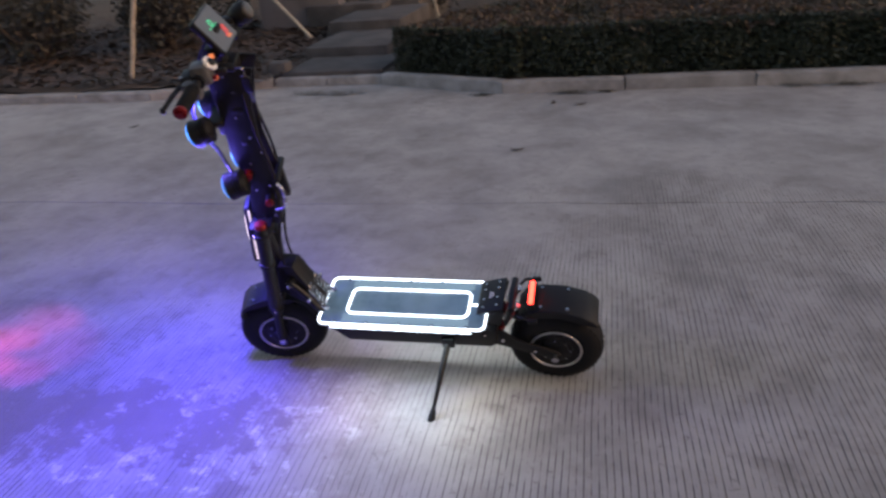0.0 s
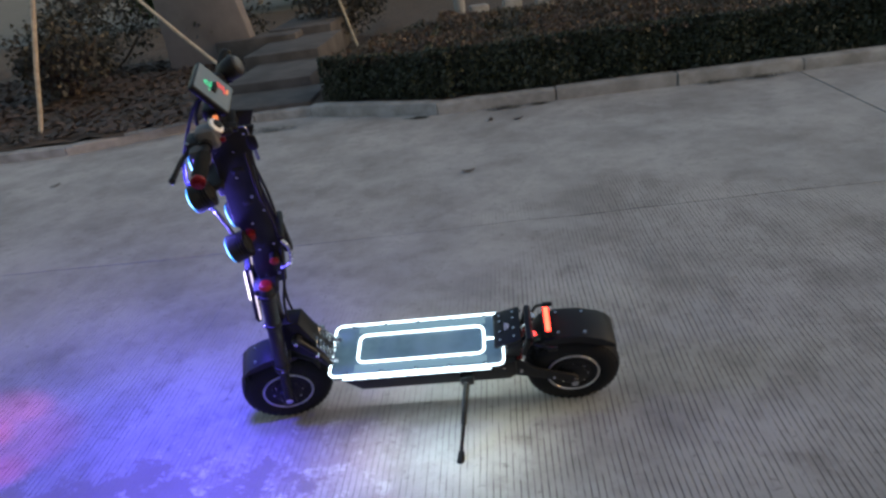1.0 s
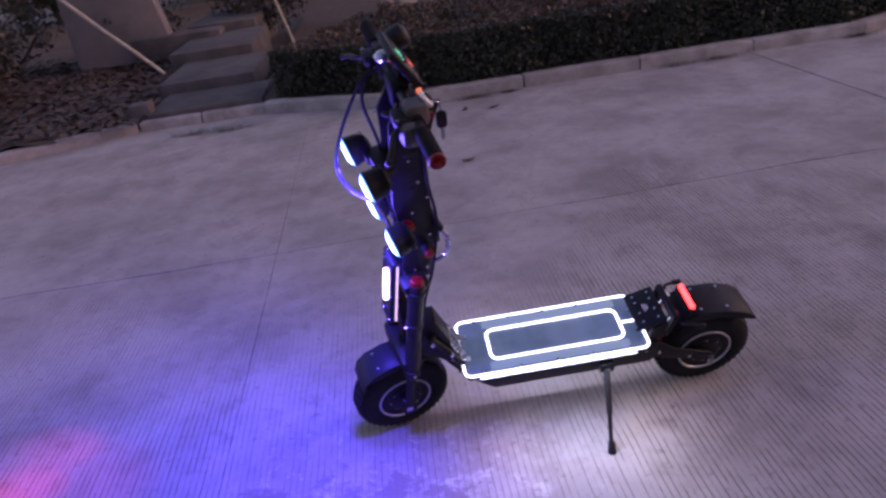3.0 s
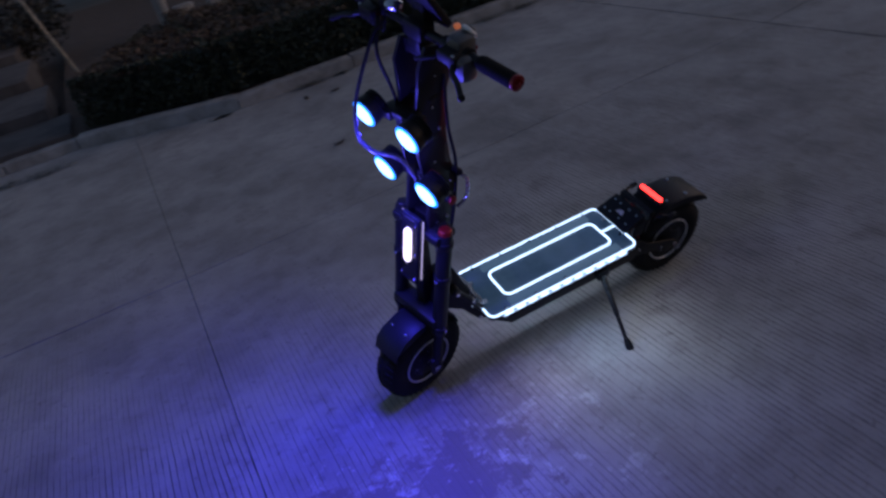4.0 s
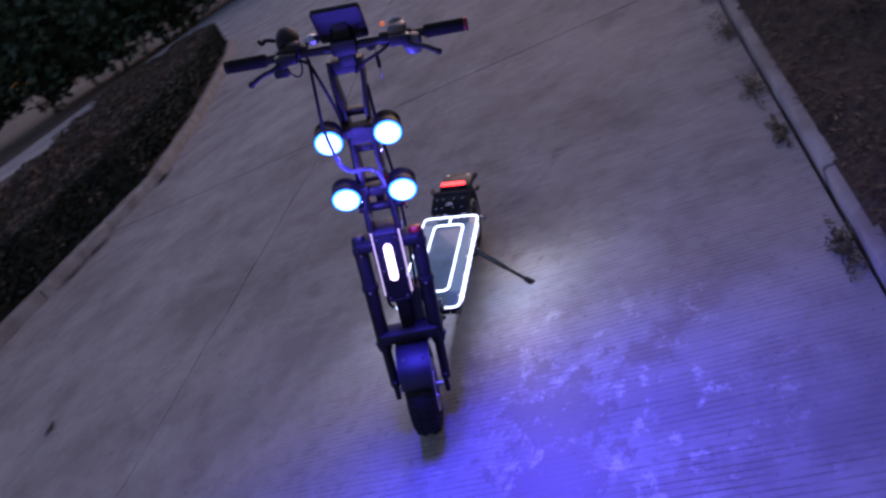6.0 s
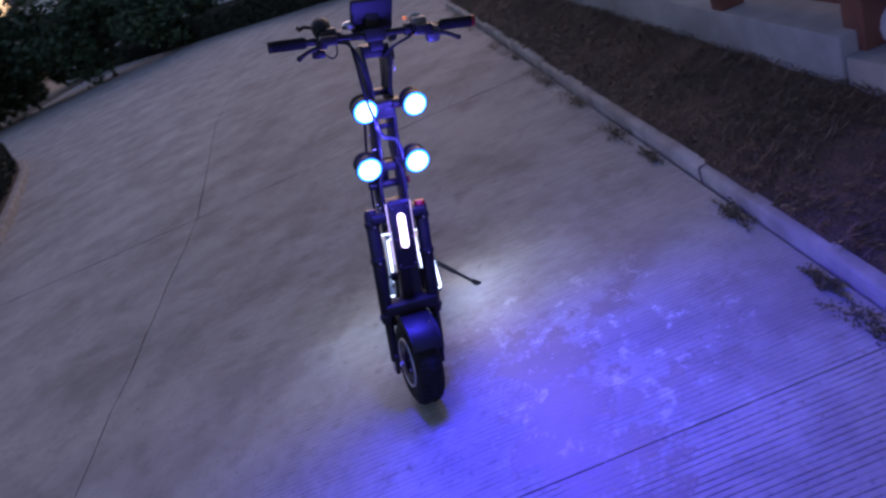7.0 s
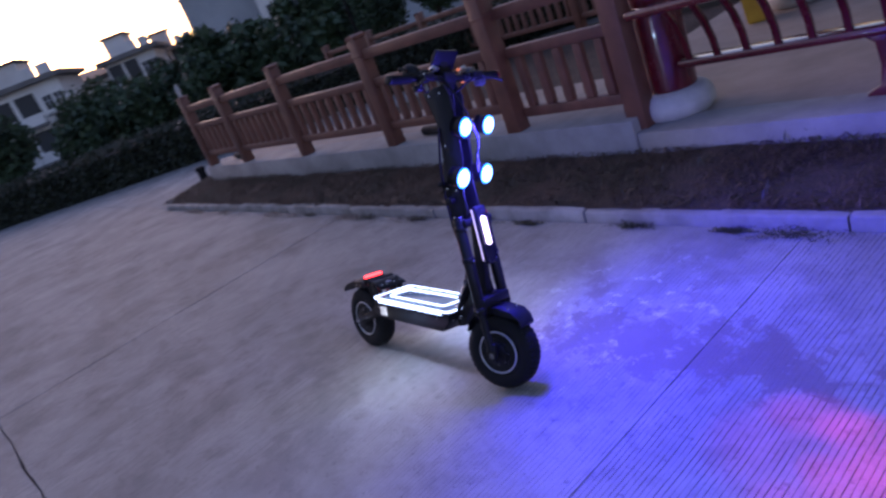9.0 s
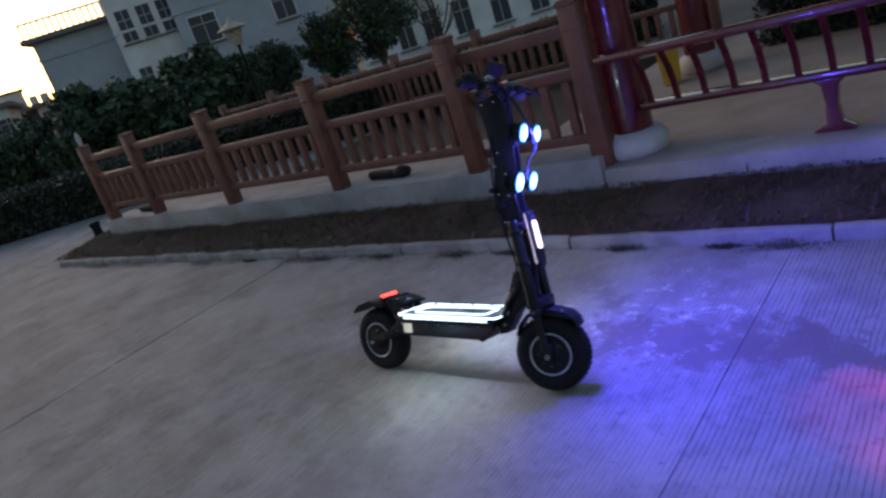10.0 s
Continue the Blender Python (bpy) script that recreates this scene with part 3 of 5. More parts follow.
wall_back = thing("garden_wall", "pale plastered garden wall with a rounded end and brick base", "wall", kind="structure")
bm = BM()
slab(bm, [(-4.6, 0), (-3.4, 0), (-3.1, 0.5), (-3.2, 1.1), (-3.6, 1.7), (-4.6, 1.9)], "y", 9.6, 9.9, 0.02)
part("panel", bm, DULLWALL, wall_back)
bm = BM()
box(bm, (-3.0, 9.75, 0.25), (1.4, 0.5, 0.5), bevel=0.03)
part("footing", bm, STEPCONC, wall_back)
railing = thing("garden_railing", "pale railing with round posts and two rails behind the hedge", "railing")
RAIL_DIR = math.degrees(math.atan(0.3))
railing.matrix_basis = pose(0.4, 10.6, 0, 0, 0, RAIL_DIR)
for k in range(5):
    part("post", lathe(BM(), [(0, 0.12), (0.05, 0.12), (0.07, 0.1), (1.25, 0.095), (1.3, 0.07)], Matrix.Translation((2.2 * k, 0, 0.05)), 20), PLINTH, railing)
for z in (0.72, 1.02):
    for k in range(4):
        part("rail", tube(BM(), [(2.2 * k + 0.09, 0, z), (2.2 * k + 1.1, 0, z - 0.01), (2.2 * k + 2.11, 0, z)], 0.035, 10), PLINTH, railing)
for k in range(14):
    bm = BM()
    box(bm, (0.35 + 0.62 * k, 0.0, 0.28), (0.34, 0.2, 0.32), bevel=0.04)
    part("stone_block", bm, KERB, railing)


# ---- trees ----
def tree(x, y, trunk, radius, height, label, seed, n=5000, leaf=0.09, name="tree", mat=LEAF):
    """A tapered trunk with limbs and a crown of leaf clumps, thinner towards the outside."""
    root = thing(name, label, "tree", pose(x, y, 0))
    rng = np.random.default_rng(seed)
    r = random.Random(seed)
    bm = BM()
    top = trunk + (height - trunk) * 0.45
    pts = [(0.06 * math.sin(k * 1.3 + seed), 0.06 * math.cos(k * 1.7 + seed), top * k / 6 - 0.1) for k in range(7)]
    for a, b, k in zip(pts, pts[1:], range(6)):
        rod(bm, a, b, 0.1 * (1 - k * 0.1), 0.1 * (1 - (k + 1) * 0.1), 8)
    for k in range(9):
        a = r.uniform(0, 6.28)
        z0 = trunk * r.uniform(0.8, 1.1)
        e = Vector((math.cos(a) * radius * r.uniform(0.4, 0.8), math.sin(a) * radius * r.uniform(0.4, 0.8), trunk + (height - trunk) * r.uniform(0.3, 0.85)))
        s = Vector((0, 0, z0))
        tube(bm, smooth_path([s, s.lerp(e, 0.5) + Vector((0, 0, -0.1)), e], 4), 0.025, 6)
    part("trunk", bm, BARK, root)
    cz, hz = (trunk + height) / 2, (height - trunk) / 2
    m = 70
    cc = rng.normal(0, 1, (m, 3))
    cc /= np.linalg.norm(cc, axis=1, keepdims=True)
    cc *= (rng.uniform(0.25, 1.0, (m, 1)) ** 0.5)
    cc *= np.array([radius, radius, hz]) * 0.86
    cr = rng.uniform(0.16, 0.34, m) * radius
    idx = rng.integers(0, m, n)
    off = rng.normal(0, 1, (n, 3))
    off /= np.linalg.norm(off, axis=1, keepdims=True)
    c = cc[idx] + off * (cr[idx] * rng.uniform(0.5, 1.08, n))[:, None] + np.array([0, 0, cz])
    d = rng.normal(0, 1, (n, 3))
    d /= np.linalg.norm(d, axis=1, keepdims=True)
    w = np.cross(d, rng.normal(0, 1, (n, 3)))
    w /= np.linalg.norm(w, axis=1, keepdims=True)
    s = rng.uniform(0.6, 1.3, (n, 1)) * leaf
    tagged(quads("crown", c, d * s, w * s * 0.5, mat, root), kind="stuff")
    return root


def polar(az, dist):
    return -1.72 + dist * math.cos(radians(az)), 2.35 + dist * math.sin(radians(az))


for i, (az, dist, trunk, radius, height) in enumerate(((-24.5, 26, 0.3, 1.9, 3.1), (-20.5, 28, 0.3, 2.0, 2.6), (-28.5, 25, 0.4, 1.7, 2.8), (-32.8, 22, 0.3, 1.5, 3.0), (-35.3, 24, 0.4, 1.2, 2.6), (-15.5, 30, 0.3, 2.3, 2.9), (-7.0, 33, 0.3, 2.2, 3.7), (2.0, 36, 0.3, 2.2, 2.6), (10.0, 36, 0.3, 3.0, 4.0), (16, 38, 0.3, 3.0, 4.2), (22, 40, 0.3, 3.4, 5.2), (28, 36, 0.3, 3.7, 6.6), (34, 34, 0.3, 3.6, 6.6), (25, 39, 0.3, 3.4, 6.2), (31, 38, 0.3, 3.6, 6.8), (37, 37, 0.3, 3.6, 6.8), (40, 34, 0.3, 3.4, 6.2), (47, 32, 0.3, 3.2, 4.6), (55, 30, 0.3, 3.2, 4.8), (66, 26, 0.3, 3.0, 4.6), (80, 24, 0.3, 3.0, 4.8), (98, 22, 0.3, 3.0, 4.6), (112, 22, 0.3, 3.0, 4.6))):
    x, y = polar(az, dist)
    tree(x, y, trunk, radius, height, "dark bushy tree beyond the road", 70 + i, 8000, leaf=0.15 if az < 20 else 0.2)
for az, dist, trunk, radius, height, label in ((-38.6, 21, 1.0, 0.95, 2.55, "round clipped dark green tree behind the fence"), (-43.0, 20, 1.0, 0.85, 2.9, "clipped dark tree behind the fence"), (-47.0, 19, 1.1, 1.15, 3.4, "round dark green tree with thin trunk behind the fence")):
    x, y = polar(az, dist)
    tree(x, y, trunk, radius, height, label, int(-az * 7), 7000, leaf=0.06, name="clipped_tree")
x, y = polar(-52, 22)
tree(x, y, 1.2, 1.1, 3.2, "thin half-bare tree behind the fence", 91, 500, leaf=0.05)


for i, (x, y, r, hgt) in enumerate(((-5.6, 8.2, 0.8, 1.3), (-7.4, 7.4, 0.9, 1.4), (-4.0, 10.6, 1.0, 1.6), (-6.2, 10.4, 1.1, 1.8), (-1.9, 11.5, 1.0, 1.5), (-9.0, 9.0, 1.1, 1.6))):
    tree(x, y, 0.15, r, hgt, "dark shrub with dusk-dimmed leaf colour growing in the soil bed", 130 + i, 2600, leaf=0.05, name="shrub", mat=DUSK_LEAF)

# ---- houses ----
def window(parent, w, h, m):
    root = part("window", slab(BM(), [(-w / 2 - 0.06, -0.08), (w / 2 + 0.06, -0.08), (w / 2 + 0.06, h + 0.06), (-w / 2 - 0.06, h + 0.06)], "y", -0.03, 0.05), WHITEWALL, parent, m=m)
    part("pane", slab(BM(), [(-w / 2, 0), (w / 2, 0), (w / 2, h), (-w / 2, h)], "y", -0.045, -0.025), PANE, root, "dark window glass")
    bm = BM()
    box(bm, (0, -0.05, h / 2), (0.05, 0.03, h))
    box(bm, (0, -0.05, h * 0.68), (w, 0.03, 0.05))
    part("mullion", bm, GREYWALL, root)
    bm = BM()
    box(bm, (0, -0.1, -0.1), (w + 0.3, 0.22, 0.08))
    part("sill", bm, CORNICE, root)
    return root


def house(az, dist, width, depth, height, face, label, wall, windows, parapet=True, second=0.0):
    """A plain rendered house: walls, storeys with windows, a cornice and a flat or hipped roof. face: degrees that its front turns from looking at the road."""
    x, y = polar(az, dist)
    root = thing("house", label, "house", pose(x, y, 0, 0, 0, az - 90 + face))
    bm = BM()
    box(bm, (0, depth / 2, height / 2), (width, depth, height))
    part("wall", bm, wall, root)
    for z in range(1, int(height // 3.1) + 1):
        bm = BM()
        box(bm, (0, depth / 2, z * 3.1), (width + 0.12, depth + 0.12, 0.14))
        part("string_course", bm, wall, root)
    bm = BM()
    box(bm, (0, depth / 2, height + 0.1), (width + 0.9, depth + 0.9, 0.3), bevel=0.03)
    part("cornice", bm, CORNICE, root, "dark projecting cornice")
    if parapet:
        rail = BM()
        box(rail, (0, -0.25, height + 1.05), (width + 0.6, 0.1, 0.1))
        for k in range(int(width / 0.35) + 1):
            box(rail, (-width / 2 - 0.2 + k * 0.35, -0.25, height + 0.62), (0.08, 0.08, 0.8))
        part("balustrade", rail, WHITEWALL, root)
    elif second:
        bm = BM()
        box(bm, (-width * 0.2, depth / 2, height + 0.8), (width * 0.45, depth * 0.5, 1.4))
        part("stair_head", bm, wall, root)
        bm = BM()
        box(bm, (-width * 0.2, depth / 2, height + 1.56), (width * 0.45 + 0.3, depth * 0.5 + 0.3, 0.14))
        part("eaves", bm, ROOFTILE, root, "dark tiled eaves of the stair head")
        bm = BM()
        for u0, u1 in ((0.06, 0.24), (0.3, 0.49)):
            box(bm, (width * (u0 + u1) / 2, 0.1, height + 0.55), (width * (u1 - u0), 0.14, 0.6))
        part("parapet", bm, wall, root)
    else:
        bm = BM()
        w2, d2, h = width / 2 + 0.7, depth / 2 + 0.7, height + 0.2
        base = [bm.verts.new((sx * w2, depth / 2 + sy * d2, h)) for sx, sy in ((-1, -1), (1, -1), (1, 1), (-1, 1))]
        ridge = [bm.verts.new((s * w2 * 0.4, depth / 2, h + 0.22 * width)) for s in (-1, 1)]
        for f in ((base[0], base[1], ridge[1], ridge[0]), (base[1], base[2], ridge[1]), (base[2], base[3], ridge[0], ridge[1]), (base[3], base[0], ridge[0]), base[::-1]):
            bm.faces.new(f)
        part("roof", bm, ROOFTILE, root, "brown tiled hipped roof")
    for u, z, w, h in windows:
        if w > 0:
            window(root, w, h, pose(u, 0, z))
        window(root, min(abs(w), 1.2), h, pose(-width / 2, depth * 0.35, z, 0, 0, -90))
    return root


house(-26.5, 46, 5.2, 8, 7.2, -12, "grey rendered house with a white roof balustrade", GREYWALL, [(1.6, 0.9, -0.9, 1.4), (-1.6, 4.0, -1.0, 1.5)])
# one house's sunlit and shaded faces, told apart by white and grey render
house(-31.0, 44, 3.6, 9, 12.5, 0, "tall house, white for the main house's sunset-lit face, with rows of dark windows", WHITEWALL, [(-1.0, 5.6, 0.75, 1.7), (0.15, 5.6, 0.75, 1.7), (1.25, 5.6, 0.75, 1.7), (-1.0, 2.6, 0.7, 1.5), (0.15, 2.6, 0.7, 1.5), (1.25, 2.6, 0.7, 1.6), (0, 9, 2.0, 1.6)], parapet=False)
house(-39.0, 43, 9.0, 8, 11, 4, "broad house wall, grey for the main house's shaded front, with one wide window", GREYWALL, [(-3.1, 4.3, 1.5, 1.5), (1.5, 4.3, 1.2, 1.5), (-3, 8.2, 1.5, 1.5)], parapet=False)
house(-49.0, 40, 5.0, 8, 3.6, 0, "low white house with dark doorways", WHITEWALL, [(-1.6, 0.6, 0.9, 1.6), (0.2, 0.6, 0.9, 1.6), (1.7, 0.6, 0.9, 1.6)])
house(-57.0, 38, 6.5, 8, 3.3, 0, "low white house beyond the garden fence", WHITEWALL, [(-2, 0.5, 0.9, 1.7), (0, 0.5, 0.9, 1.7), (2, 0.5, 0.9, 1.7)])


def balcony(parent, w, m):
    """A flat panel, dark like the shade in a deep opening, with a slab and a solid parapet in front."""
    root = part("balcony", slab(BM(), [(-w / 2 - 0.1, -0.1), (w / 2 + 0.1, -0.1), (w / 2 + 0.1, 0.02), (-w / 2 - 0.1, 0.02)], "y", -0.7, 0.0), CORNICE, parent, m=m)
    # thin sheet whose dark colour stands for the shade of the recess
    part("opening_shade", slab(BM(), [(-w / 2, 0.02), (w / 2, 0.02), (w / 2, 1.75), (-w / 2, 1.75)], "y", -0.03, 0.0), PANE, root, "flat dark panel for the shade inside the balcony door")
    part("parapet", slab(BM(), [(-w / 2 - 0.1, 0.02), (w / 2 + 0.1, 0.02), (w / 2 + 0.1, 0.6), (-w / 2 - 0.1, 0.6)], "y", -0.7, -0.6), WHITEWALL, root)
    return root


for az, dist, w, h, turn, flat in ((-21.5, 58, 3.0, 4.4, 4, True), (-18.3, 50, 3.2, 4.6, -8, True), (-15.0, 52, 3.2, 4.0, 6, False), (-10.8, 46, 4.2, 4.8, -14, True), (-5.9, 47, 4.4, 6.9, 10, True), (-0.8, 50, 4.8, 5.6, -6, True), (4.6, 52, 5.5, 6.0, 8, True), (10.5, 55, 6.5, 6.6, -4, False), (17.0, 58, 7.0, 6.2, 5, True)):
    wins = [(w * u, z, 0.5, 0.95) for z in (0.9, 3.0, 5.1) if z < h - 1.3 for u in (0.26, 0.41)]
    root = house(az, dist, w, 6, h, turn, "white village house with dark balconies beyond the hedge", WHITEWALL, wins, parapet=False, second=1.0 if flat else 0.0)
    for z in (0.5, 2.6, 4.7):
        if z < h - 1.6:
            balcony(root, w * 0.26, pose(-w * 0.33, 0, z))
            balcony(root, w * 0.26, pose(-w * 0.01, 0, z))

# ---- the garden wall, fence and pavilion ----
plinth = thing("plinth", "grey rendered low wall that carries the fence", "low wall", kind="structure")
bm = BM()
box(bm, (5.195, FENCE_Y - 0.13, 0.185), (8.71, 0.44, 0.39), bevel=0.012)
part("coping", bm, PLINTH, plinth)
bm = BM()
box(bm, (-6.58, FENCE_Y - 0.1, 0.12), (14.82, 0.36, 0.32), bevel=0.012)
part("coping", bm, PLINTH, plinth)
bm = BM()
box(bm, (-4.9, -5.6, 0.13), (14.2, 6.0, 0.26))
box(bm, (6.0, -3.4, 0.125), (7.6, 1.6, 0.25))
tagged(part("pavilion_floor", bm, PAVING), "dusty brown paved floor behind the fence", "floor", kind="structure")
bm = BM()
box(bm, (6, -14.5, 0.0), (40, 12, 0.3))
tagged(part("garden_lawn", bm, EARTH), "dim bare garden ground behind the pavilion", "ground", kind="structure")


def post_mesh(s, h):
    bm = BM()
    box(bm, (0, 0, h / 2), (s, s, h), bevel=0.012)
    box(bm, (0, 0, h - 0.17), (s * 1.05, s * 1.05, 0.03), bevel=0.006)
    slab(bm, [(-s * 0.52, h), (s * 0.52, h), (s * 0.52, h + 0.03), (s * 0.3, h + 0.045), (-s * 0.3, h + 0.045), (-s * 0.52, h + 0.03)], "y", -s * 0.52, s * 0.52)
    return mesh_of("post", bm, WOOD)


def fence(name, label, xs, y, z, h, s=0.15, posts=None):
    root = thing(name, label, "fence")
    pm = post_mesh(s, h)
    bm = BM()
    slab(bm, [(-0.036, 0), (0.036, 0), (0.036, 0.03), (0.042, 0.07), (0.036, 0.12), (0.036, 0.43), (-0.036, 0.43), (-0.036, 0.12), (-0.042, 0.07), (-0.036, 0.03)], "y", -0.03, 0.03, 0.006)
    bal = mesh_of("baluster", bm, WOOD)
    rails = {}
    for x in posts or xs:
        p = new("post", pm)
        p.parent, p.location = root, (x, y, z)
    for a, b in zip(xs, xs[1:]):
        w = b - a - s
        for zz, hh, dd in ((1.03, 0.1, 0.09), (0.72, 0.085, 0.08), (0.23, 0.085, 0.08)):
            bm = BM()
            box(bm, ((a + b) / 2, y, z + zz * h / 1.2), (w, dd, hh), bevel=0.01)
            part("rail", bm, WOOD, root)
        if w > 0:
            n = max(2, round(w / 0.2))
            for k in range(n):
                q = new("baluster", bal)
                q.parent = root
                q.matrix_basis = Matrix.Translation((a + s / 2 + w * (k + 0.5) / n, y, z + 0.272 * h / 1.2)) @ Matrix.Diagonal((1, 1, h / 1.2 * 0.94, 1))
    return root


fence("garden_fence", "brown painted timber fence with square posts and short balusters", [2.06, 3.92, 5.96, 7.9, 9.35], FENCE_Y, 0.37, 1.17)
fence("fence_end_bay", "narrow end bay of the brown timber fence beside the red column", [0.865, 2.06], FENCE_Y - 0.08, 0.27, 1.27, 0.16, [0.865])
fence("rear_fence", "second brown timber fence across the garden", [1.6, 3.6, 5.6, 7.6, 9.6, 11.6, 13.6], -7.9, 0.2, 1.1)

bm = BM()
lathe(bm, [(0, 0.016), (0.015, 0.03), (0.03, 0.02), (0.07, 0.034), (0.12, 0.03), (0.17, 0.008)], Matrix.Translation((9.35, FENCE_Y, 1.585)) @ Matrix.Scale(1.25, 4), 16)
tagged(part("post_light", bm, STONE), "small pale globe finial on the last fence post", "finial")

column = thing("red_column", "round red lacquered column on a pale stone drum", "column")
DRUM = [(0.0, 0.21), (0.015, 0.235), (0.05, 0.262), (0.1, 0.272), (0.15, 0.262), (0.19, 0.232), (0.21, 0.2)]
part("drum_base", lathe(BM(), DRUM, Matrix.Translation((0.72, -2.78, 0.26)), 48), STONE, column, "pale rounded stone base")
part("shaft", lathe(BM(), [(0, 0.17), (0.02, 0.172), (2.6, 0.165), (2.62, 0.165)], Matrix.Translation((0.72, -2.78, 0.47)), 48), LACQUER, column)
copy_thing(column, pose(0.45, -3.1, 0))
copy_thing(column, pose(-4.2, 0, 0))
copy_thing(column, pose(-4.2, -3.1, 0))


def bench(x0, x1, y, label, name="pavilion_bench"):
    """The pavilion's long seat with its slatted back that leans outwards."""
    root = thing(name, label, "bench")
    bm = BM()
    box(bm, ((x0 + x1) / 2, y - 0.05, 0.655), (x1 - x0, 0.16, 0.06), bevel=0.022)
    part("seat", bm, LACQUER, root)
    bm = BM()
    box(bm, ((x0 + x1) / 2 + 0.1, y + 0.17, 1.09), (x1 - x0 + 0.2, 0.08, 0.07), bevel=0.03)
    part("top_rail", bm, LACQUER, root)
    n = round((x1 - x0) / 0.2)
    bm = BM()
    curve = [(y - 0.01, 0.67), (y + 0.01, 0.8), (y + 0.07, 0.94), (y + 0.16, 1.07)]
    slab(bm, curve + [(a + 0.03, z - 0.006) for a, z in curve[::-1]], "x", -0.022, 0.022, 0.005)
    sp = mesh_of("spindle", bm, LACQUER)
    for k in range(n):
        q = new("spindle", sp)
        q.parent, q.location = root, (x0 + (x1 - x0) * (k + 0.5) / n, 0, 0)
    for x in np.linspace(x0 + 0.45, x1 - 1.28, 2):
        bm = BM()
        slab(bm, [(-0.13, 0), (0.13, 0), (0.12, 0.04), (0.05, 0.08), (0.035, 0.2), (0.05, 0.33), (0.1, 0.37), (-0.1, 0.37), (-0.05, 0.33), (-0.035, 0.2), (-0.05, 0.08), (-0.12, 0.04)], "y", -0.05, 0.05, 0.008)
        part("leg", bm, LACQUER, root, m=pose(x, y - 0.04, 0.26))
    return root


bench(-3.3, 0.55, -2.64, "long dark red lacquered bench with a slatted back")

hedge("hedge", 0, 6.5, 0, 2.2, 0.85, "dark green hedge behind the pavilion", 16000, 17, turn=180, origin=(0.7, -6.5), top=HEDGE, base=0.1, leaf=1.6)

# roof of the pavilion, above the picture
roof = thing("pavilion_roof", "dark tiled pavilion roof on red columns", "roof", kind="structure")
bm = BM()
slab(bm, [(-7.2, 3.1), (-1.9, 3.1), (-1.9, 3.2), (-4.5, 4.6), (-7.2, 3.2)], "x", -4.4, 1.6)
part("tiles", bm, ROOFTILE, roof)

bin_ = thing("waste_bin", "yellow plastic bin with tapered sides by the pavilion", "bin")
bm = BM()
bmesh.ops.create_cone(bm, cap_ends=True, segments=4, radius1=0.2, radius2=0.27, depth=0.62, matrix=Matrix.Translation((0, 0, 0.31)) @ Matrix.Rotation(radians(45), 4, "Z"))
bmesh.ops.bevel(bm, geom=bm.edges[:], offset=0.02, segments=2, affect="EDGES")
part("body", bm, YELLOW, bin_)
bm = BM()
box(bm, (0, 0, 0.64), (0.42, 0.42, 0.05), bevel=0.02)
part("lid", bm, YELLOW, bin_)
bin_.matrix_basis = pose(1.36, -5.4, 0.26, 0, 0, 20) @ Matrix.Scale(0.64, 4)

for x, y, ln in ((3.4, -2.62, 0.34), (8.6, -2.62, 0.3)):
    root = thing("black_bag", "limp black bag lying under the bottom rail", "bag", pose(x, y, 0.37), "bags under the fence")
    bm = BM()
    tube(bm, smooth_path([(-ln * 0.7, 0, 0.05), (-ln * 0.3, 0.02, 0.055), (ln * 0.2, 0, 0.06), (ln * 0.7, -0.02, 0.055)], 5), 0.048, 12)
    part("body", bm, BLACKBAG, root)
    bm = BM()
    bmesh.ops.create_uvsphere(bm, u_segments=14, v_segments=9, radius=1, matrix=Matrix.Translation((-ln * 0.75, 0.02, 0.065)) @ Matrix.Diagonal((0.11, 0.075, 0.065, 1)))
    part("end_pouch", bm, BLACKBAG, root)
bollard = thing("bollard", "short black rubber bollard at the kerb corner", "bollard", pose(10.5, -2.55, 0.06) @ Matrix.Scale(0.9, 4))
part("body", lathe(BM(), [(0, 0.11), (0.03, 0.11), (0.05, 0.085), (0.2, 0.08), (0.24, 0.1), (0.27, 0.1), (0.3, 0.07)], Matrix.Identity(4), 20), RUBBER, bollard)

x, y = polar(-36.7, 17.5)
lamp = thing("garden_lamp", "black garden lamp post with a pale hexagonal lantern", "street lamp", pose(x, y, 0) @ Matrix.Scale(0.86, 4))
part("pole", lathe(BM(), [(0, 0.1), (0.1, 0.1), (0.14, 0.05), (2.9, 0.04), (2.95, 0.07)], Matrix.Identity(4), 14), BLACK, lamp)
part("lantern", lathe(BM(), [(2.95, 0.12), (3.36, 0.24), (3.37, 0.22)], Matrix.Identity(4), 6), BAMBOO, lamp, "pale yellowish lantern glass")
part("cap", lathe(BM(), [(3.37, 0.42), (3.4, 0.42), (3.55, 0.1), (3.74, 0.015)], Matrix.Identity(4), 6), BAMBOO, lamp)


# ---- the scooter ----
# x to its rear, y to its right, z up; it leans on its stand, and its bar is turned a little to the left
LEAN_ANGLE, STEER = 15.6, 14.0
scooter = thing("electric_scooter", "black folding electric scooter with lit deck, leaning on its kickstand", "electric scooter", pose(0, 0.067, 0.004, LEAN_ANGLE))
HUB_F, HUB_R, TYRE_R = Vector((0, 0, 0.176)), Vector((1.135, 0, 0.176)), 0.176
steer_axis = Vector((0.1, 0, 0.626)).normalized()
TURNED = Matrix.Translation(HUB_F + Vector((0, 0.016, 0))) @ Matrix.Rotation(radians(STEER), 4, steer_axis) @ Matrix.Translation(-HUB_F)


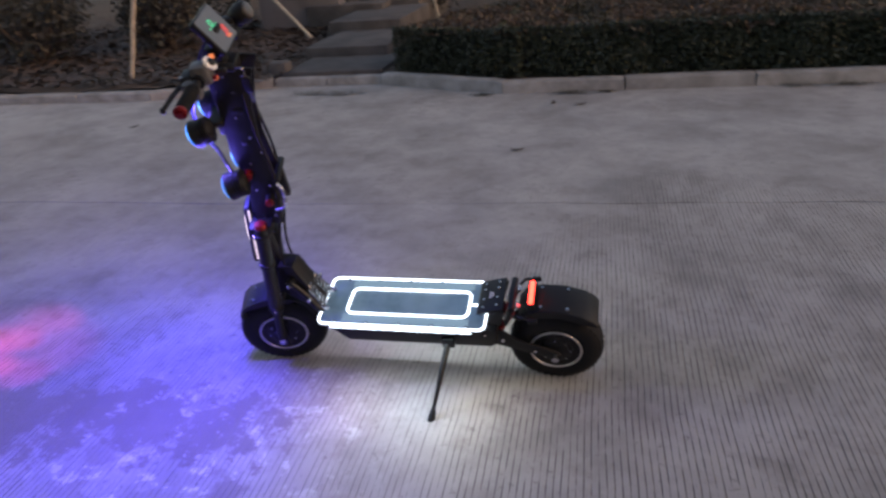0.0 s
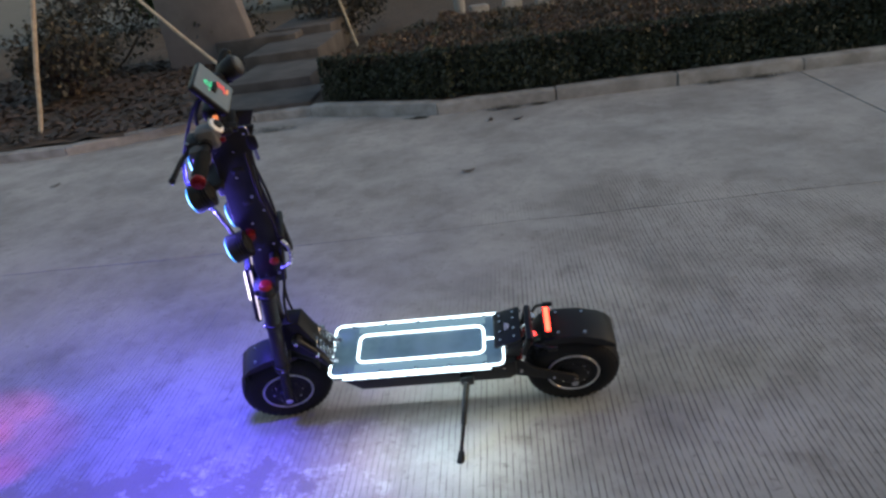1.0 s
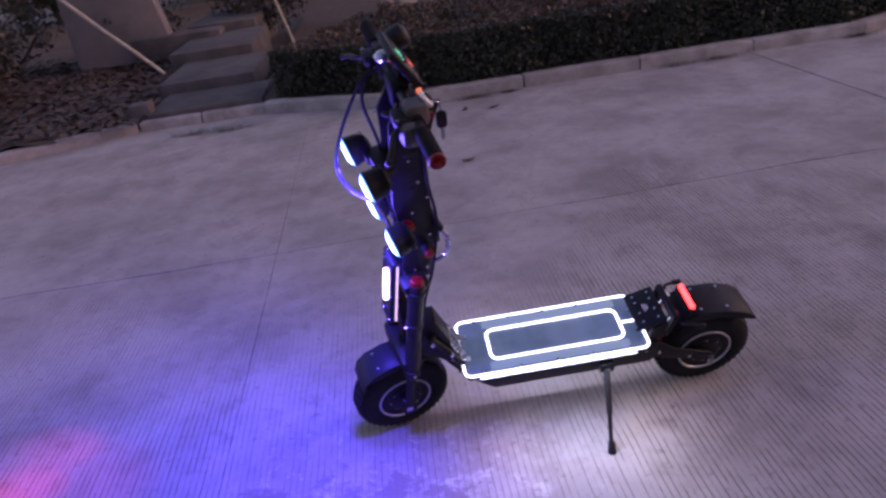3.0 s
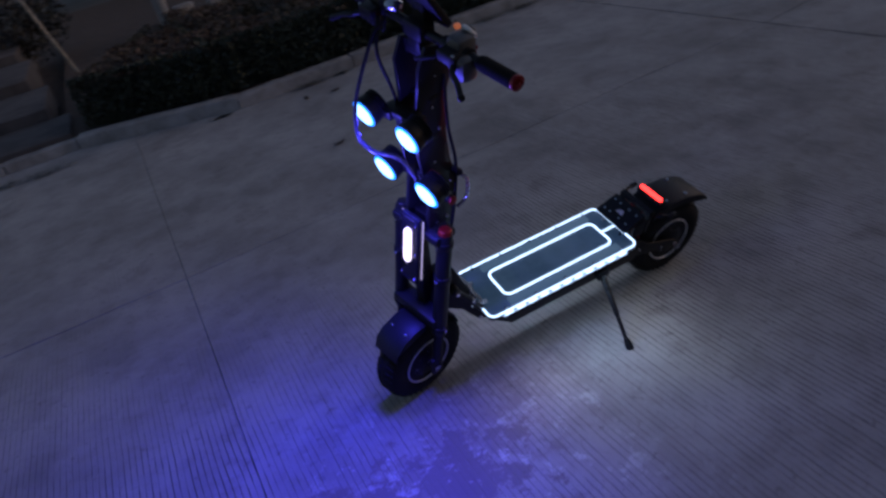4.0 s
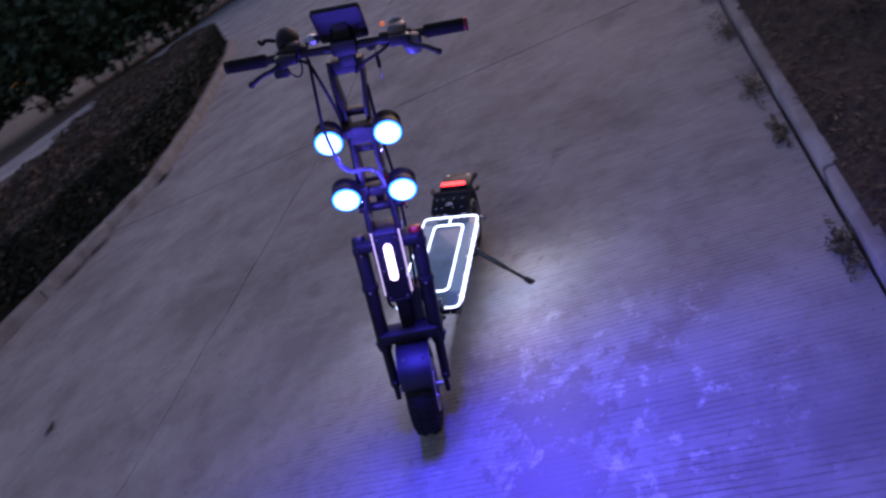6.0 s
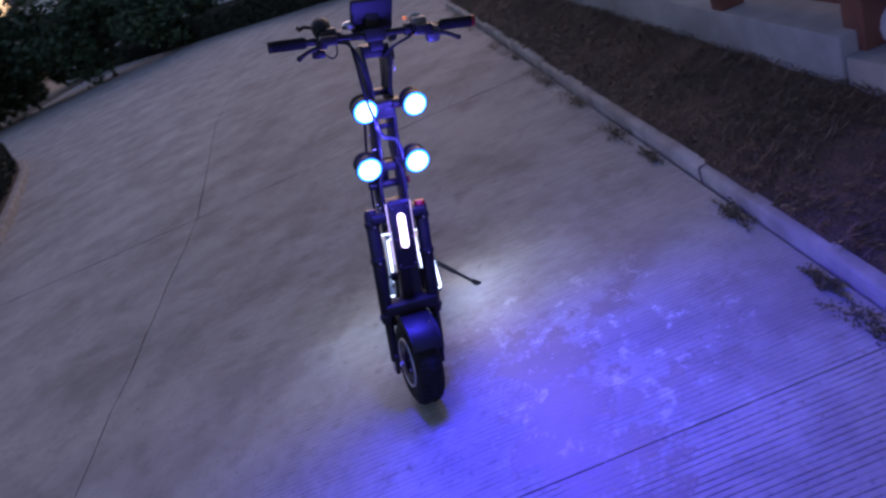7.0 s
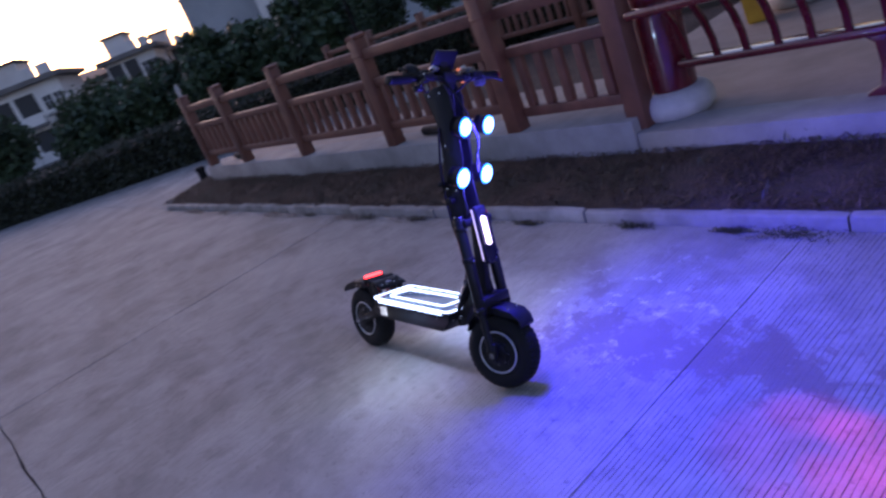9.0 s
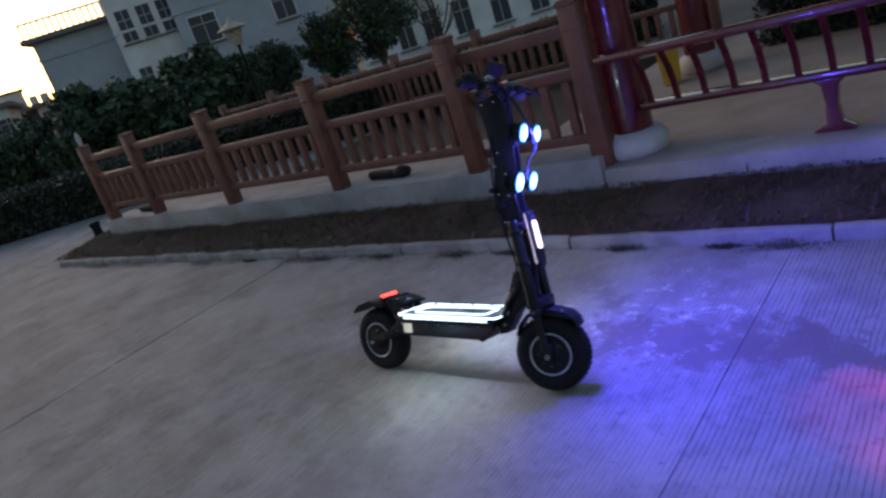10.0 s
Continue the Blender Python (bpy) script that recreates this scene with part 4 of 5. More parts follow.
def front(name, bm, mat, parent=None, label=""):
    """A part that turns with the bar."""
    bmesh.ops.transform(bm, matrix=TURNED, verts=bm.verts)
    return part(name, bm, mat, parent or scooter, label)


def fixed(name, bm, mat, parent=None, label=""):
    return part(name, bm, mat, parent or scooter, label)


def bolts(make, name, items, parent, mat=STEEL, r=0.006, h=0.005):
    """Bolt heads, one part each: a place and the way that it faces."""
    for p, d in items:
        make(name, bolt(BM(), p, d, r, h), mat, parent)


def bolt(bm, p, d, r=0.006, h=0.005):
    p, d = Vector(p), Vector(d).normalized()
    rod(bm, p - d * 0.002, p + d * h, r, r * 0.85, 8)
    return bm


ALONG_Y = Matrix.Rotation(radians(-90), 4, "X")


def wheel(make, hub):
    """Tyre with a block tread, dark rim, bright rim line, hub motor and bolts."""
    m = Matrix.Translation(hub) @ ALONG_Y
    R, w = TYRE_R, 0.052
    prof = [(-0.042, 0.095), (-0.05, 0.11), (-0.054, 0.13), (-0.05, 0.152), (-0.038, 0.168), (-0.02, R - 0.002), (0, R), (0.02, R - 0.002), (0.038, 0.168), (0.05, 0.152), (0.054, 0.13), (0.05, 0.11), (0.042, 0.095)]
    tyre = make("wheel", lathe(BM(), prof, m, 64), RUBBER, None, "fat black pneumatic tyre on a dark rim")
    bm = BM()
    for k in range(40):
        a = 2 * math.pi * k / 40
        for side in (-1, 1):
            t = Matrix.Translation(hub) @ Matrix.Rotation(a + side * 0.03, 4, "Y") @ Matrix.Translation((0, side * 0.026, R - 0.005)) @ Matrix.Rotation(radians(22 * side), 4, "Z") @ Matrix.Rotation(radians(-side * 20), 4, "X")
            box(bm, (0, 0, 0), (0.017, 0.03, 0.007), t)
    make("tread", bm, RUBBER, tyre)
    make("rim", lathe(BM(), [(-0.047, 0.062), (-0.05, 0.09), (-0.046, 0.1), (0.046, 0.1), (0.05, 0.09), (0.047, 0.062)], m, 48), BLACK, tyre, "dark cast rim")
    for side in (-1, 1):
        bm = BM()
        tube(bm, [hub + Vector((0.096 * math.cos(a), side * 0.05, 0.096 * math.sin(a))) for a in [2 * math.pi * k / 56 for k in range(56)]], 0.0042, 8, True)
        make("rim_line", bm, RIMLINE, tyre, "bright machined ring on the rim")
    make("hub_motor", lathe(BM(), [(-0.056, 0.02), (-0.054, 0.05), (-0.05, 0.066), (0.05, 0.066), (0.054, 0.05), (0.056, 0.02)], m, 40), SATIN, tyre, "dark hub motor cover")
    bolts(make, "hub_bolt", [(hub + Vector((0.056 * math.cos(math.pi * k / 4), side * 0.052, 0.056 * math.sin(math.pi * k / 4))), (0, side, 0)) for k in range(8) for side in (-1, 1)], tyre, r=0.004, h=0.004)
    for side in (-1, 1):
        bm = BM()
        rod(bm, hub + Vector((0, side * 0.05, 0)), hub + Vector((0, side * 0.098, 0)), 0.011, bevel=0.002)
        rod(bm, hub + Vector((0, side * 0.094, 0)), hub + Vector((0, side * 0.103, 0)), 0.015, seg=6)
        make("axle_nut", bm, STEEL, tyre)
    for side in (-1, 1):
        rotor = BM()
        lathe(rotor, [(0, 0.045), (0.002, 0.05), (0.004, 0.05), (0.006, 0.045)], Matrix.Translation(hub + Vector((0, side * 0.06, 0))) @ ALONG_Y, 32)
        make("brake_disc", rotor, SATIN, tyre, "dark brake disc")
    return tyre


wheel(front, HUB_F)
wheel(fixed, HUB_R)


def axis_at(z, fwd=0.0, y=0.0):
    """A point on the steering line at a height, moved forwards."""
    t = (z - HUB_F.z) / steer_axis.z
    return HUB_F + steer_axis * t + Vector((-fwd, y, 0))


# fork: two legs with sliders, caps, bridges
for side in (-1, 1):
    y = side * 0.097
    bm = BM()
    rod(bm, axis_at(0.36, 0, y), axis_at(0.79, 0, y), 0.0255, seg=20, bevel=0.003)
    leg = front("fork_leg", bm, SATIN, None, "glossy black fork leg")
    bm = BM()
    rod(bm, axis_at(0.2, 0, side * 0.095), axis_at(0.4, 0, y), 0.0175, seg=16)
    front("slider", bm, BLACK, leg)
    bm = BM()
    box(bm, axis_at(0.19, 0, side * 0.093), (0.05, 0.018, 0.085), bevel=0.005)
    rod(bm, axis_at(0.21, 0.0, side * 0.085), axis_at(0.21, 0.0, side * 0.107), 0.014, seg=12)
    front("dropout", bm, BLACK, leg)
    for z in (0.375, 0.6, 0.74):
        front("collar", rod(BM(), axis_at(z, 0, y), axis_at(z + 0.022, 0, y), 0.0295, seg=20, bevel=0.003), BLACK, leg)
    bm = BM()
    rod(bm, axis_at(0.79, 0, y), axis_at(0.806, 0, y), 0.024, 0.019, seg=16, bevel=0.002)
    front("cap", bm, REDANO if side < 0 else SATIN, leg, "red anodised fork cap" if side < 0 else "")
    bolts(front, "adjuster_stud", [(axis_at(0.42 + 0.016 * k, -0.024, y), (1, 0, 0)) for k in range(6)], leg, r=0.004)
    bolts(front, "leg_bolt", [(axis_at(0.61, 0.028, y), (-1, 0, 0)), (axis_at(0.75, 0.028, y), (-1, 0, 0)), (axis_at(0.385, 0, y + side * 0.027), (0, side, 0))], leg)
for z, h, d in ((0.415, 0.045, 0.07), (0.775, 0.035, 0.085)):
    bm = BM()
    box(bm, axis_at(z), (d, 0.21, h), bevel=0.01)
    front("fork_bridge", bm, BLACK)
# central spine with the lit plate in front of it
bm = BM()
box(bm, axis_at(0.6, 0.0), (0.05, 0.046, 0.36), Matrix.Identity(4), 0.008)
spine = front("spine", bm, BLACK)
bm = BM()
plate = rounded(-0.042, 0.042, 0.58, 0.84, 0.012)
slab(bm, plate, "x", -0.008, 0.008, 0.003)
for v in bm.verts:
    v.co.x += axis_at(v.co.z, 0.052).x
plate_ob = front("front_plate", bm, SATIN, None, "black front plate with thin bright trim")
bm = BM()
tube(bm, [(axis_at(z, 0.062).x, u, z) for u, z in rounded(-0.037, 0.037, 0.588, 0.832, 0.01, 3)], 0.0022, 5, True)
front("trim", bm, SATIN, plate_ob)
bm = BM()
slab(bm, rounded(-0.0145, 0.0145, 0.665, 0.795, 0.0144, 8), "x", -0.006, 0.006, 0.002)
for v in bm.verts:
    v.co.x += axis_at(v.co.z, 0.066).x
front("position_light", bm, LED_WHITE, plate_ob, "bright white upright oval light")
bolts(front, "plate_bolt", [(axis_at(z, 0.06, u), (-1, 0, 0)) for u in (-0.03, 0.03) for z in (0.6, 0.7, 0.815)], plate_ob, r=0.004)
# side light strips on the leading edges
for side in (-1, 1):
    bm = BM()
    tube(bm, [axis_at(z, 0.045, side * 0.046) for z in (0.6, 0.66, 0.74, 0.83)], 0.003, 6)
    front("edge_light", bm, EDGE_LED, plate_ob, "slim white edge light")

# upper stem: two side plates with cross pieces, wider at the hinge and the head
for side in (-1, 1):
    outline = [(0.085, 0.76), (0.075, 0.83), (0.088, 0.9), (0.09, 0.97), (0.078, 1.06), (0.085, 1.15), (0.095, 1.24), (0.1, 1.33), (0.13, 1.385), (0.175, 1.375), (0.245, 1.36), (0.226, 1.32), (0.198, 1.22), (0.186, 1.1), (0.192, 1.0), (0.198, 0.93), (0.186, 0.86), (0.165, 0.76)]
    bm = BM()
    slab(bm, outline, "y", -0.006, 0.006, 0.002)
    for v in bm.verts:
        v.co.y += side * (0.046 if v.co.z < 0.95 or v.co.z > 1.3 else 0.034)
    st = front("stem_plate", bm, SATIN, None, "black machined stem side plate")
    bolts(front, "stem_bolt", [((x, side * (0.052 if z < 0.95 or z > 1.3 else 0.04), z), (0, side, 0)) for x, z in ((0.11, 0.8), (0.15, 0.8), (0.12, 0.92), (0.17, 0.93), (0.13, 1.02), (0.16, 1.12), (0.14, 1.2), (0.16, 1.29), (0.15, 1.35), (0.21, 1.345), (0.18, 1.06), (0.11, 1.3))], st, r=0.005)
for x, z, sx, sz in ((0.13, 0.79, 0.07, 0.05), (0.14, 0.95, 0.05, 0.03), (0.14, 1.1, 0.03, 0.02), (0.15, 1.22, 0.04, 0.02), (0.165, 1.36, 0.06, 0.04)):
    bm = BM()
    box(bm, (x, 0, z), (sx, 0.084, sz), bevel=0.004)
    front("stem_spacer", bm, BLACK)
bm = BM()
rod(bm, (0.155, -0.075, 0.875), (0.155, 0.075, 0.875), 0.016, bevel=0.003)
box(bm, (0.2, 0.0, 0.9), (0.03, 0.03, 0.11), bevel=0.006)
rod(bm, (0.2, -0.07, 0.95), (0.2, 0.07, 0.95), 0.012, bevel=0.002)
hinge = front("folding_hinge", bm, BLACK)
front("hinge_knob", rod(BM(), (0.155, -0.084, 0.875), (0.155, -0.074, 0.875), 0.015, bevel=0.003), REDANO, hinge, "red anodised hinge knob")
front("hinge_knob", rod(BM(), (0.11, -0.07, 0.985), (0.11, -0.04, 0.985), 0.016, bevel=0.003), REDANO, hinge, "red anodised hinge knob")
bm = BM()
tube(bm, smooth_path([(0.2, -0.075, 0.95), (0.215, -0.085, 0.92), (0.205, -0.085, 0.86), (0.17, -0.08, 0.84)], 5), 0.006, 8)
front("latch_lever", bm, STEEL, hinge)

# headlamps
def headlamp(y, z, x, r):
    m = Matrix.Translation((x, y, z)) @ Matrix.Rotation(radians(-90 - 12), 4, "Y")
    body = front("headlamp", lathe(BM(), [(-0.062, 0.012), (-0.055, r * 0.75), (-0.03, r * 1.05), (-0.006, r * 1.16), (0.002, r * 1.16), (0.004, r * 1.02)], m, 28), BLACK, None, "round black headlamp with blue-white beam")
    front("lens", lathe(BM(), [(0.001, r * 0.98), (0.009, r * 0.88), (0.015, r * 0.45)], m, 28), LED_BLUE, body, "glaring blue-white lens")
    # the lamp's blue halo, added as a glowing ring
    front("halo_ring", lathe(BM(), [(0.0, r * 1.1), (0.005, r * 1.08), (0.006, r * 0.9)], m, 28), HALO_RING, body, "deep blue glowing ring for the halo round the lens")
    fins = BM()
    for k in range(5):
        lathe(fins, [(-0.052 + k * 0.009, r * 1.1), (-0.049 + k * 0.009, r * 1.1)], m, 24)
    front("cooling_fin", fins, SATIN, body)
    arm = BM()
    box(arm, (x + 0.045, y * 0.62, z), (0.03, abs(y) * 0.8, 0.025), bevel=0.004)
    front("lamp_arm", arm, BLACK, body)
    return TURNED @ m


BEAMS = []
for z, x, r, half in ((0.975, 0.052, 0.041, 0.09), (1.19, 0.012, 0.038, 0.088)):
    for side in (-1, 1):
        BEAMS.append((side, headlamp(side * half, z, x, r)))
bm = BM()
box(bm, (0.075, 0, 1.195), (0.05, 0.13, 0.022), bevel=0.006)
box(bm, (0.085, 0, 1.165), (0.03, 0.07, 0.05), bevel=0.006)
front("lamp_carrier", bm, BLACK)

# bar, grips, levers, switches
FORK_TURN = TURNED
TURNED = Matrix.Translation(HUB_F) @ Matrix.Rotation(radians(9), 4, steer_axis) @ Matrix.Translation(-HUB_F)
BAR_Z, BAR_X = 1.417, 0.152
bm = BM()
tube(bm, smooth_path([(BAR_X - 0.002, -0.36, BAR_Z), (BAR_X, -0.12, BAR_Z), (BAR_X, 0, BAR_Z - 0.004), (BAR_X, 0.12, BAR_Z), (BAR_X - 0.002, 0.36, BAR_Z)], 5), 0.0125, 14)
bar = front("handlebar", bm, SATIN)
bm = BM()
box(bm, (BAR_X, 0, BAR_Z), (0.05, 0.075, 0.045), bevel=0.008)
box(bm, (BAR_X, 0, BAR_Z - 0.03), (0.045, 0.05, 0.05), bevel=0.006)
front("bar_clamp", bm, BLACK, bar)
for side in (-1, 1):
    ribs = [(0.235, 0.017)] + [(0.24 + 0.006 * k, 0.0198 if k % 2 else 0.0182) for k in range(18)] + [(0.352, 0.017)]
    bm = lathe(BM(), [(side * h, r) for h, r in ribs], Matrix.Translation((BAR_X, 0, BAR_Z)) @ ALONG_Y, 20)
    grip = front("grip", bm, GRIP, None, "black ribbed rubber grip")
    bm = BM()
    rod(bm, (BAR_X, side * 0.35, BAR_Z), (BAR_X, side * 0.362, BAR_Z), 0.0195, seg=18, bevel=0.003)
    front("grip_end", bm, REDANO if side < 0 else BLACK, grip, "dark red bar-end plug" if side < 0 else "")
    bm = BM()
    box(bm, (BAR_X - 0.02, side * 0.185, BAR_Z - 0.005), (0.06, 0.03, 0.035), bevel=0.006)
    rod(bm, (BAR_X, side * 0.175, BAR_Z), (BAR_X, side * 0.2, BAR_Z), 0.019, seg=16)
    box(bm, (BAR_X - 0.035, side * 0.165, BAR_Z + 0.002), (0.035, 0.06, 0.03), bevel=0.006)
    lever = front("brake_lever", bm, BLACK, None, "black hydraulic brake lever")
    bm = BM()
    tube(bm, smooth_path([(BAR_X - 0.045, side * 0.19, BAR_Z - 0.006), (BAR_X - 0.064, side * 0.21, BAR_Z - 0.014), (BAR_X - 0.074, side * 0.238, BAR_Z - 0.02), (BAR_X - 0.09, side * 0.27, BAR_Z - 0.034)], 5), 0.0072, 8)
    bmesh.ops.create_uvsphere(bm, u_segments=10, v_segments=8, radius=0.0095, matrix=Matrix.Translation((BAR_X - 0.091, side * 0.272, BAR_Z - 0.035)))
    front("blade", bm, BLACK, lever)
    bm = BM()
    bolt(bm, (BAR_X - 0.045, side * 0.19, BAR_Z + 0.012), (0, 0, 1))
    front("pivot_screw", bm, STEEL, lever)
# switch pod by the left grip with its pale ring and amber, red keys
bm = BM()
box(bm, (BAR_X + 0.006, -0.16, BAR_Z + 0.008), (0.058, 0.055, 0.062), bevel=0.014)
box(bm, (BAR_X - 0.02, -0.2, BAR_Z - 0.02), (0.05, 0.05, 0.06), bevel=0.016)
pod = front("switch_pod", bm, GREYPLASTIC, None, "grey switch pod with a white ring and coloured keys")
bm = BM()
lathe(bm, [(0, 0.021), (0.006, 0.023), (0.01, 0.019)], Matrix.Translation((BAR_X + 0.032, -0.155, BAR_Z + 0.03)) @ Matrix.Rotation(radians(55), 4, "Y"), 20)
front("ring", bm, WHITEPLASTIC, pod, "white ring")
bm = BM()
lathe(bm, [(0, 0.013), (0.014, 0.013), (0.016, 0.01)], Matrix.Translation((BAR_X + 0.032, -0.155, BAR_Z + 0.03)) @ Matrix.Rotation(radians(55), 4, "Y"), 16)
front("key", bm, BLACK, pod)
for dx, dy, dz, mt, nm in ((0.03, -0.118, 0.035, AMBER, "amber_key"), (0.04, -0.165, -0.006, REDANO, "red_key"), (0.03, -0.14, -0.02, AMBER, "amber_key")):
    bm = BM()
    box(bm, (BAR_X + dx, dy, BAR_Z + dz), (0.014, 0.014, 0.012), bevel=0.003)
    front(nm, bm, mt, pod)
bm = BM()
rod(bm, (BAR_X, -0.105, BAR_Z), (BAR_X, -0.135, BAR_Z), 0.02, seg=18, bevel=0.003)
box(bm, (BAR_X + 0.035, -0.118, BAR_Z - 0.012), (0.05, 0.018, 0.018), bevel=0.005)
front("throttle", bm, BLACK, None, "black thumb throttle")
bm = BM()
box(bm, (BAR_X + 0.004, 0.148, BAR_Z + 0.012), (0.045, 0.04, 0.05), bevel=0.01)
box(bm, (BAR_X + 0.015, 0.12, BAR_Z + 0.004), (0.04, 0.02, 0.035), bevel=0.006)
front("switch_pod", bm, BLACK, None, "black switch pod beside the display")
bell = front("bell", lathe(BM(), [(0, 0.01), (0.004, 0.022), (0.014, 0.024), (0.024, 0.016), (0.028, 0.004)], Matrix.Translation((BAR_X - 0.01, 0.085, BAR_Z + 0.025)), 20), STEEL, None, "small domed bell")
# key switch and hanging key
bm = BM()
rod(bm, (BAR_X + 0.02, -0.07, BAR_Z - 0.02), (BAR_X + 0.065, -0.07, BAR_Z - 0.03), 0.013, seg=14, bevel=0.002)
lock = front("key_switch", bm, BLACK)
bm = BM()
tube(bm, smooth_path([(BAR_X + 0.066, -0.07, BAR_Z - 0.03), (BAR_X + 0.085, -0.071, BAR_Z - 0.035), (BAR_X + 0.088, -0.072, BAR_Z - 0.06)], 4), 0.0018, 6)
front("key_ring", bm, STEEL, lock)
bm = BM()
slab(bm, [(BAR_X + 0.083, BAR_Z - 0.1), (BAR_X + 0.093, BAR_Z - 0.1), (BAR_X + 0.093, BAR_Z - 0.14), (BAR_X + 0.088, BAR_Z - 0.15), (BAR_X + 0.083, BAR_Z - 0.14)], "y", -0.0735, -0.071)
front("key", bm, STEEL, lock, "steel key hanging from the switch")
bm = BM()
slab(bm, rounded(BAR_X + 0.074, BAR_X + 0.102, BAR_Z - 0.11, BAR_Z - 0.06, 0.012), "y", -0.077, -0.068, 0.002)
front("key_fob", bm, BLACK, lock, "black key fob")

# display: a flat slab that faces back and up
DISP = Matrix.Translation((0.168, 0.0, 1.478)) @ Matrix.Rotation(radians(58), 4, "Y")
bm = BM()
slab(bm, rounded(-0.062, 0.062, -0.072, 0.072, 0.01), "z", -0.009, 0.009, 0.003)
bmesh.ops.transform(bm, matrix=DISP, verts=bm.verts)
disp = front("display", bm, BLACK, None, "flat square display with a grey screen")
bm = BM()
slab(bm, rounded(-0.057, 0.057, -0.067, 0.067, 0.007), "z", 0.0085, 0.0105)
bmesh.ops.transform(bm, matrix=DISP, verts=bm.verts)
front("screen", bm, SCREEN, disp, "grey lit screen")
bm = BM()
box(bm, (0.168, 0, 1.46), (0.03, 0.05, 0.06), bevel=0.006)
front("mount", bm, BLACK, disp)


def segments(name, mat, items):
    bm = BM()
    for x, y, sx, sy in items:
        box(bm, (x, y, 0.0112), (sx, sy, 0.0012))
    bmesh.ops.transform(bm, matrix=DISP, verts=bm.verts)
    front(name, bm, mat, disp)


Q = 0.003
segments("green_digit", SEG_GREEN, [(-0.03, -0.006, Q, 0.012), (-0.01, -0.006, Q, 0.012), (-0.025, -0.013, 0.009, Q), (-0.015, -0.013, 0.009, Q), (-0.025, 0.001, 0.009, Q), (-0.015, 0.001, 0.009, Q), (-0.01, 0.012, 0.004, 0.004), (-0.012, -0.03, 0.004, 0.006)])
segments("red_mark", SEG_RED, [(0.008 + 0.007 * k, 0.028, 0.004, 0.022) for k in range(4)] + [(0.034, 0.014, 0.004, 0.018)])
segments("amber_mark", AMBER, [(0.042, 0.024, 0.006, 0.024)])

# round horn housing on the right of the bar, with a hook and a small box that hangs below
HORN = Matrix.Translation((BAR_X + 0.05, 0.172, BAR_Z + 0.034)) @ Matrix.Rotation(radians(70), 4, "Y")
horn = front("horn_housing", lathe(BM(), [(-0.045, 0.018), (-0.036, 0.026), (-0.012, 0.033), (0.012, 0.034), (0.02, 0.031), (0.026, 0.022)], HORN, 28), BLACK, None, "round black horn housing clamped to the bar")
front("horn_face", lathe(BM(), [(0.02, 0.027), (0.027, 0.024), (0.03, 0.015)], HORN, 24), GREYPLASTIC, horn, "grey rear face of the housing")
bm = BM()
box(bm, (BAR_X + 0.012, 0.172, BAR_Z + 0.01), (0.06, 0.026, 0.036), bevel=0.006)
front("horn_clamp", bm, BLACK, horn)
bm = BM()
tube(bm, smooth_path([(BAR_X + 0.04, 0.205, BAR_Z + 0.04), (BAR_X + 0.038, 0.232, BAR_Z + 0.046), (BAR_X + 0.038, 0.246, BAR_Z + 0.038), (BAR_X + 0.038, 0.254, BAR_Z + 0.05)], 4), 0.006, 8)
front("hook", bm, BLACK, horn)
bm = BM()
box(bm, (BAR_X - 0.008, 0.2, BAR_Z - 0.042), (0.03, 0.045, 0.026), bevel=0.007)
tube(bm, smooth_path([(BAR_X - 0.008, 0.2, BAR_Z - 0.03), (BAR_X - 0.006, 0.198, BAR_Z - 0.01)], 3), 0.006, 8)
box_ob = front("control_box", bm, BLACK, horn, "small black box hanging under the bar")
front("cable_loop", tube(BM(), smooth_path([(BAR_X - 0.01, 0.178, BAR_Z - 0.045), (BAR_X - 0.014, 0.155, BAR_Z - 0.06), (BAR_X - 0.014, 0.138, BAR_Z - 0.045), (BAR_X - 0.008, 0.136, BAR_Z - 0.012)], 5), 0.0028, 6), RUBBER, box_ob)

# cables
TURNED = FORK_TURN
CABLES = [
    [(BAR_X - 0.02, 0.1, BAR_Z - 0.008), (0.09, 0.092, 1.4), (0.045, 0.09, 1.34), (-0.005, 0.088, 1.25), (-0.032, 0.075, 1.18), (-0.032, 0.062, 1.13), (-0.01, 0.035, 1.095), (0.03, -0.008, 1.075), (0.05, -0.034, 1.03), (0.06, -0.04, 0.985)],
    [(BAR_X - 0.02, 0.13, BAR_Z - 0.01), (0.1, 0.095, 1.4), (0.07, 0.07, 1.345), (0.085, 0.05, 1.25), (0.1, 0.046, 1.17)],
    [(BAR_X - 0.045, -0.145, BAR_Z - 0.004), (0.085, -0.11, 1.4), (0.09, -0.06, 1.378), (0.135, -0.028, 1.34)],
    [(0.19, -0.045, 1.28), (0.185, -0.05, 1.12), (0.195, -0.06, 0.98), (0.165, -0.064, 0.8), (0.125, -0.06, 0.66), (0.115, -0.055, 0.54), (0.15, -0.05, 0.45)],
    [(0.185, 0.045, 1.2), (0.192, 0.058, 1.0), (0.165, 0.064, 0.8), (0.122, 0.06, 0.62), (0.12, 0.056, 0.5), (0.16, 0.05, 0.44)],
]
for pts in CABLES:
    front("cable", tube(BM(), smooth_path(pts, 6), 0.005, 8), RUBBER)
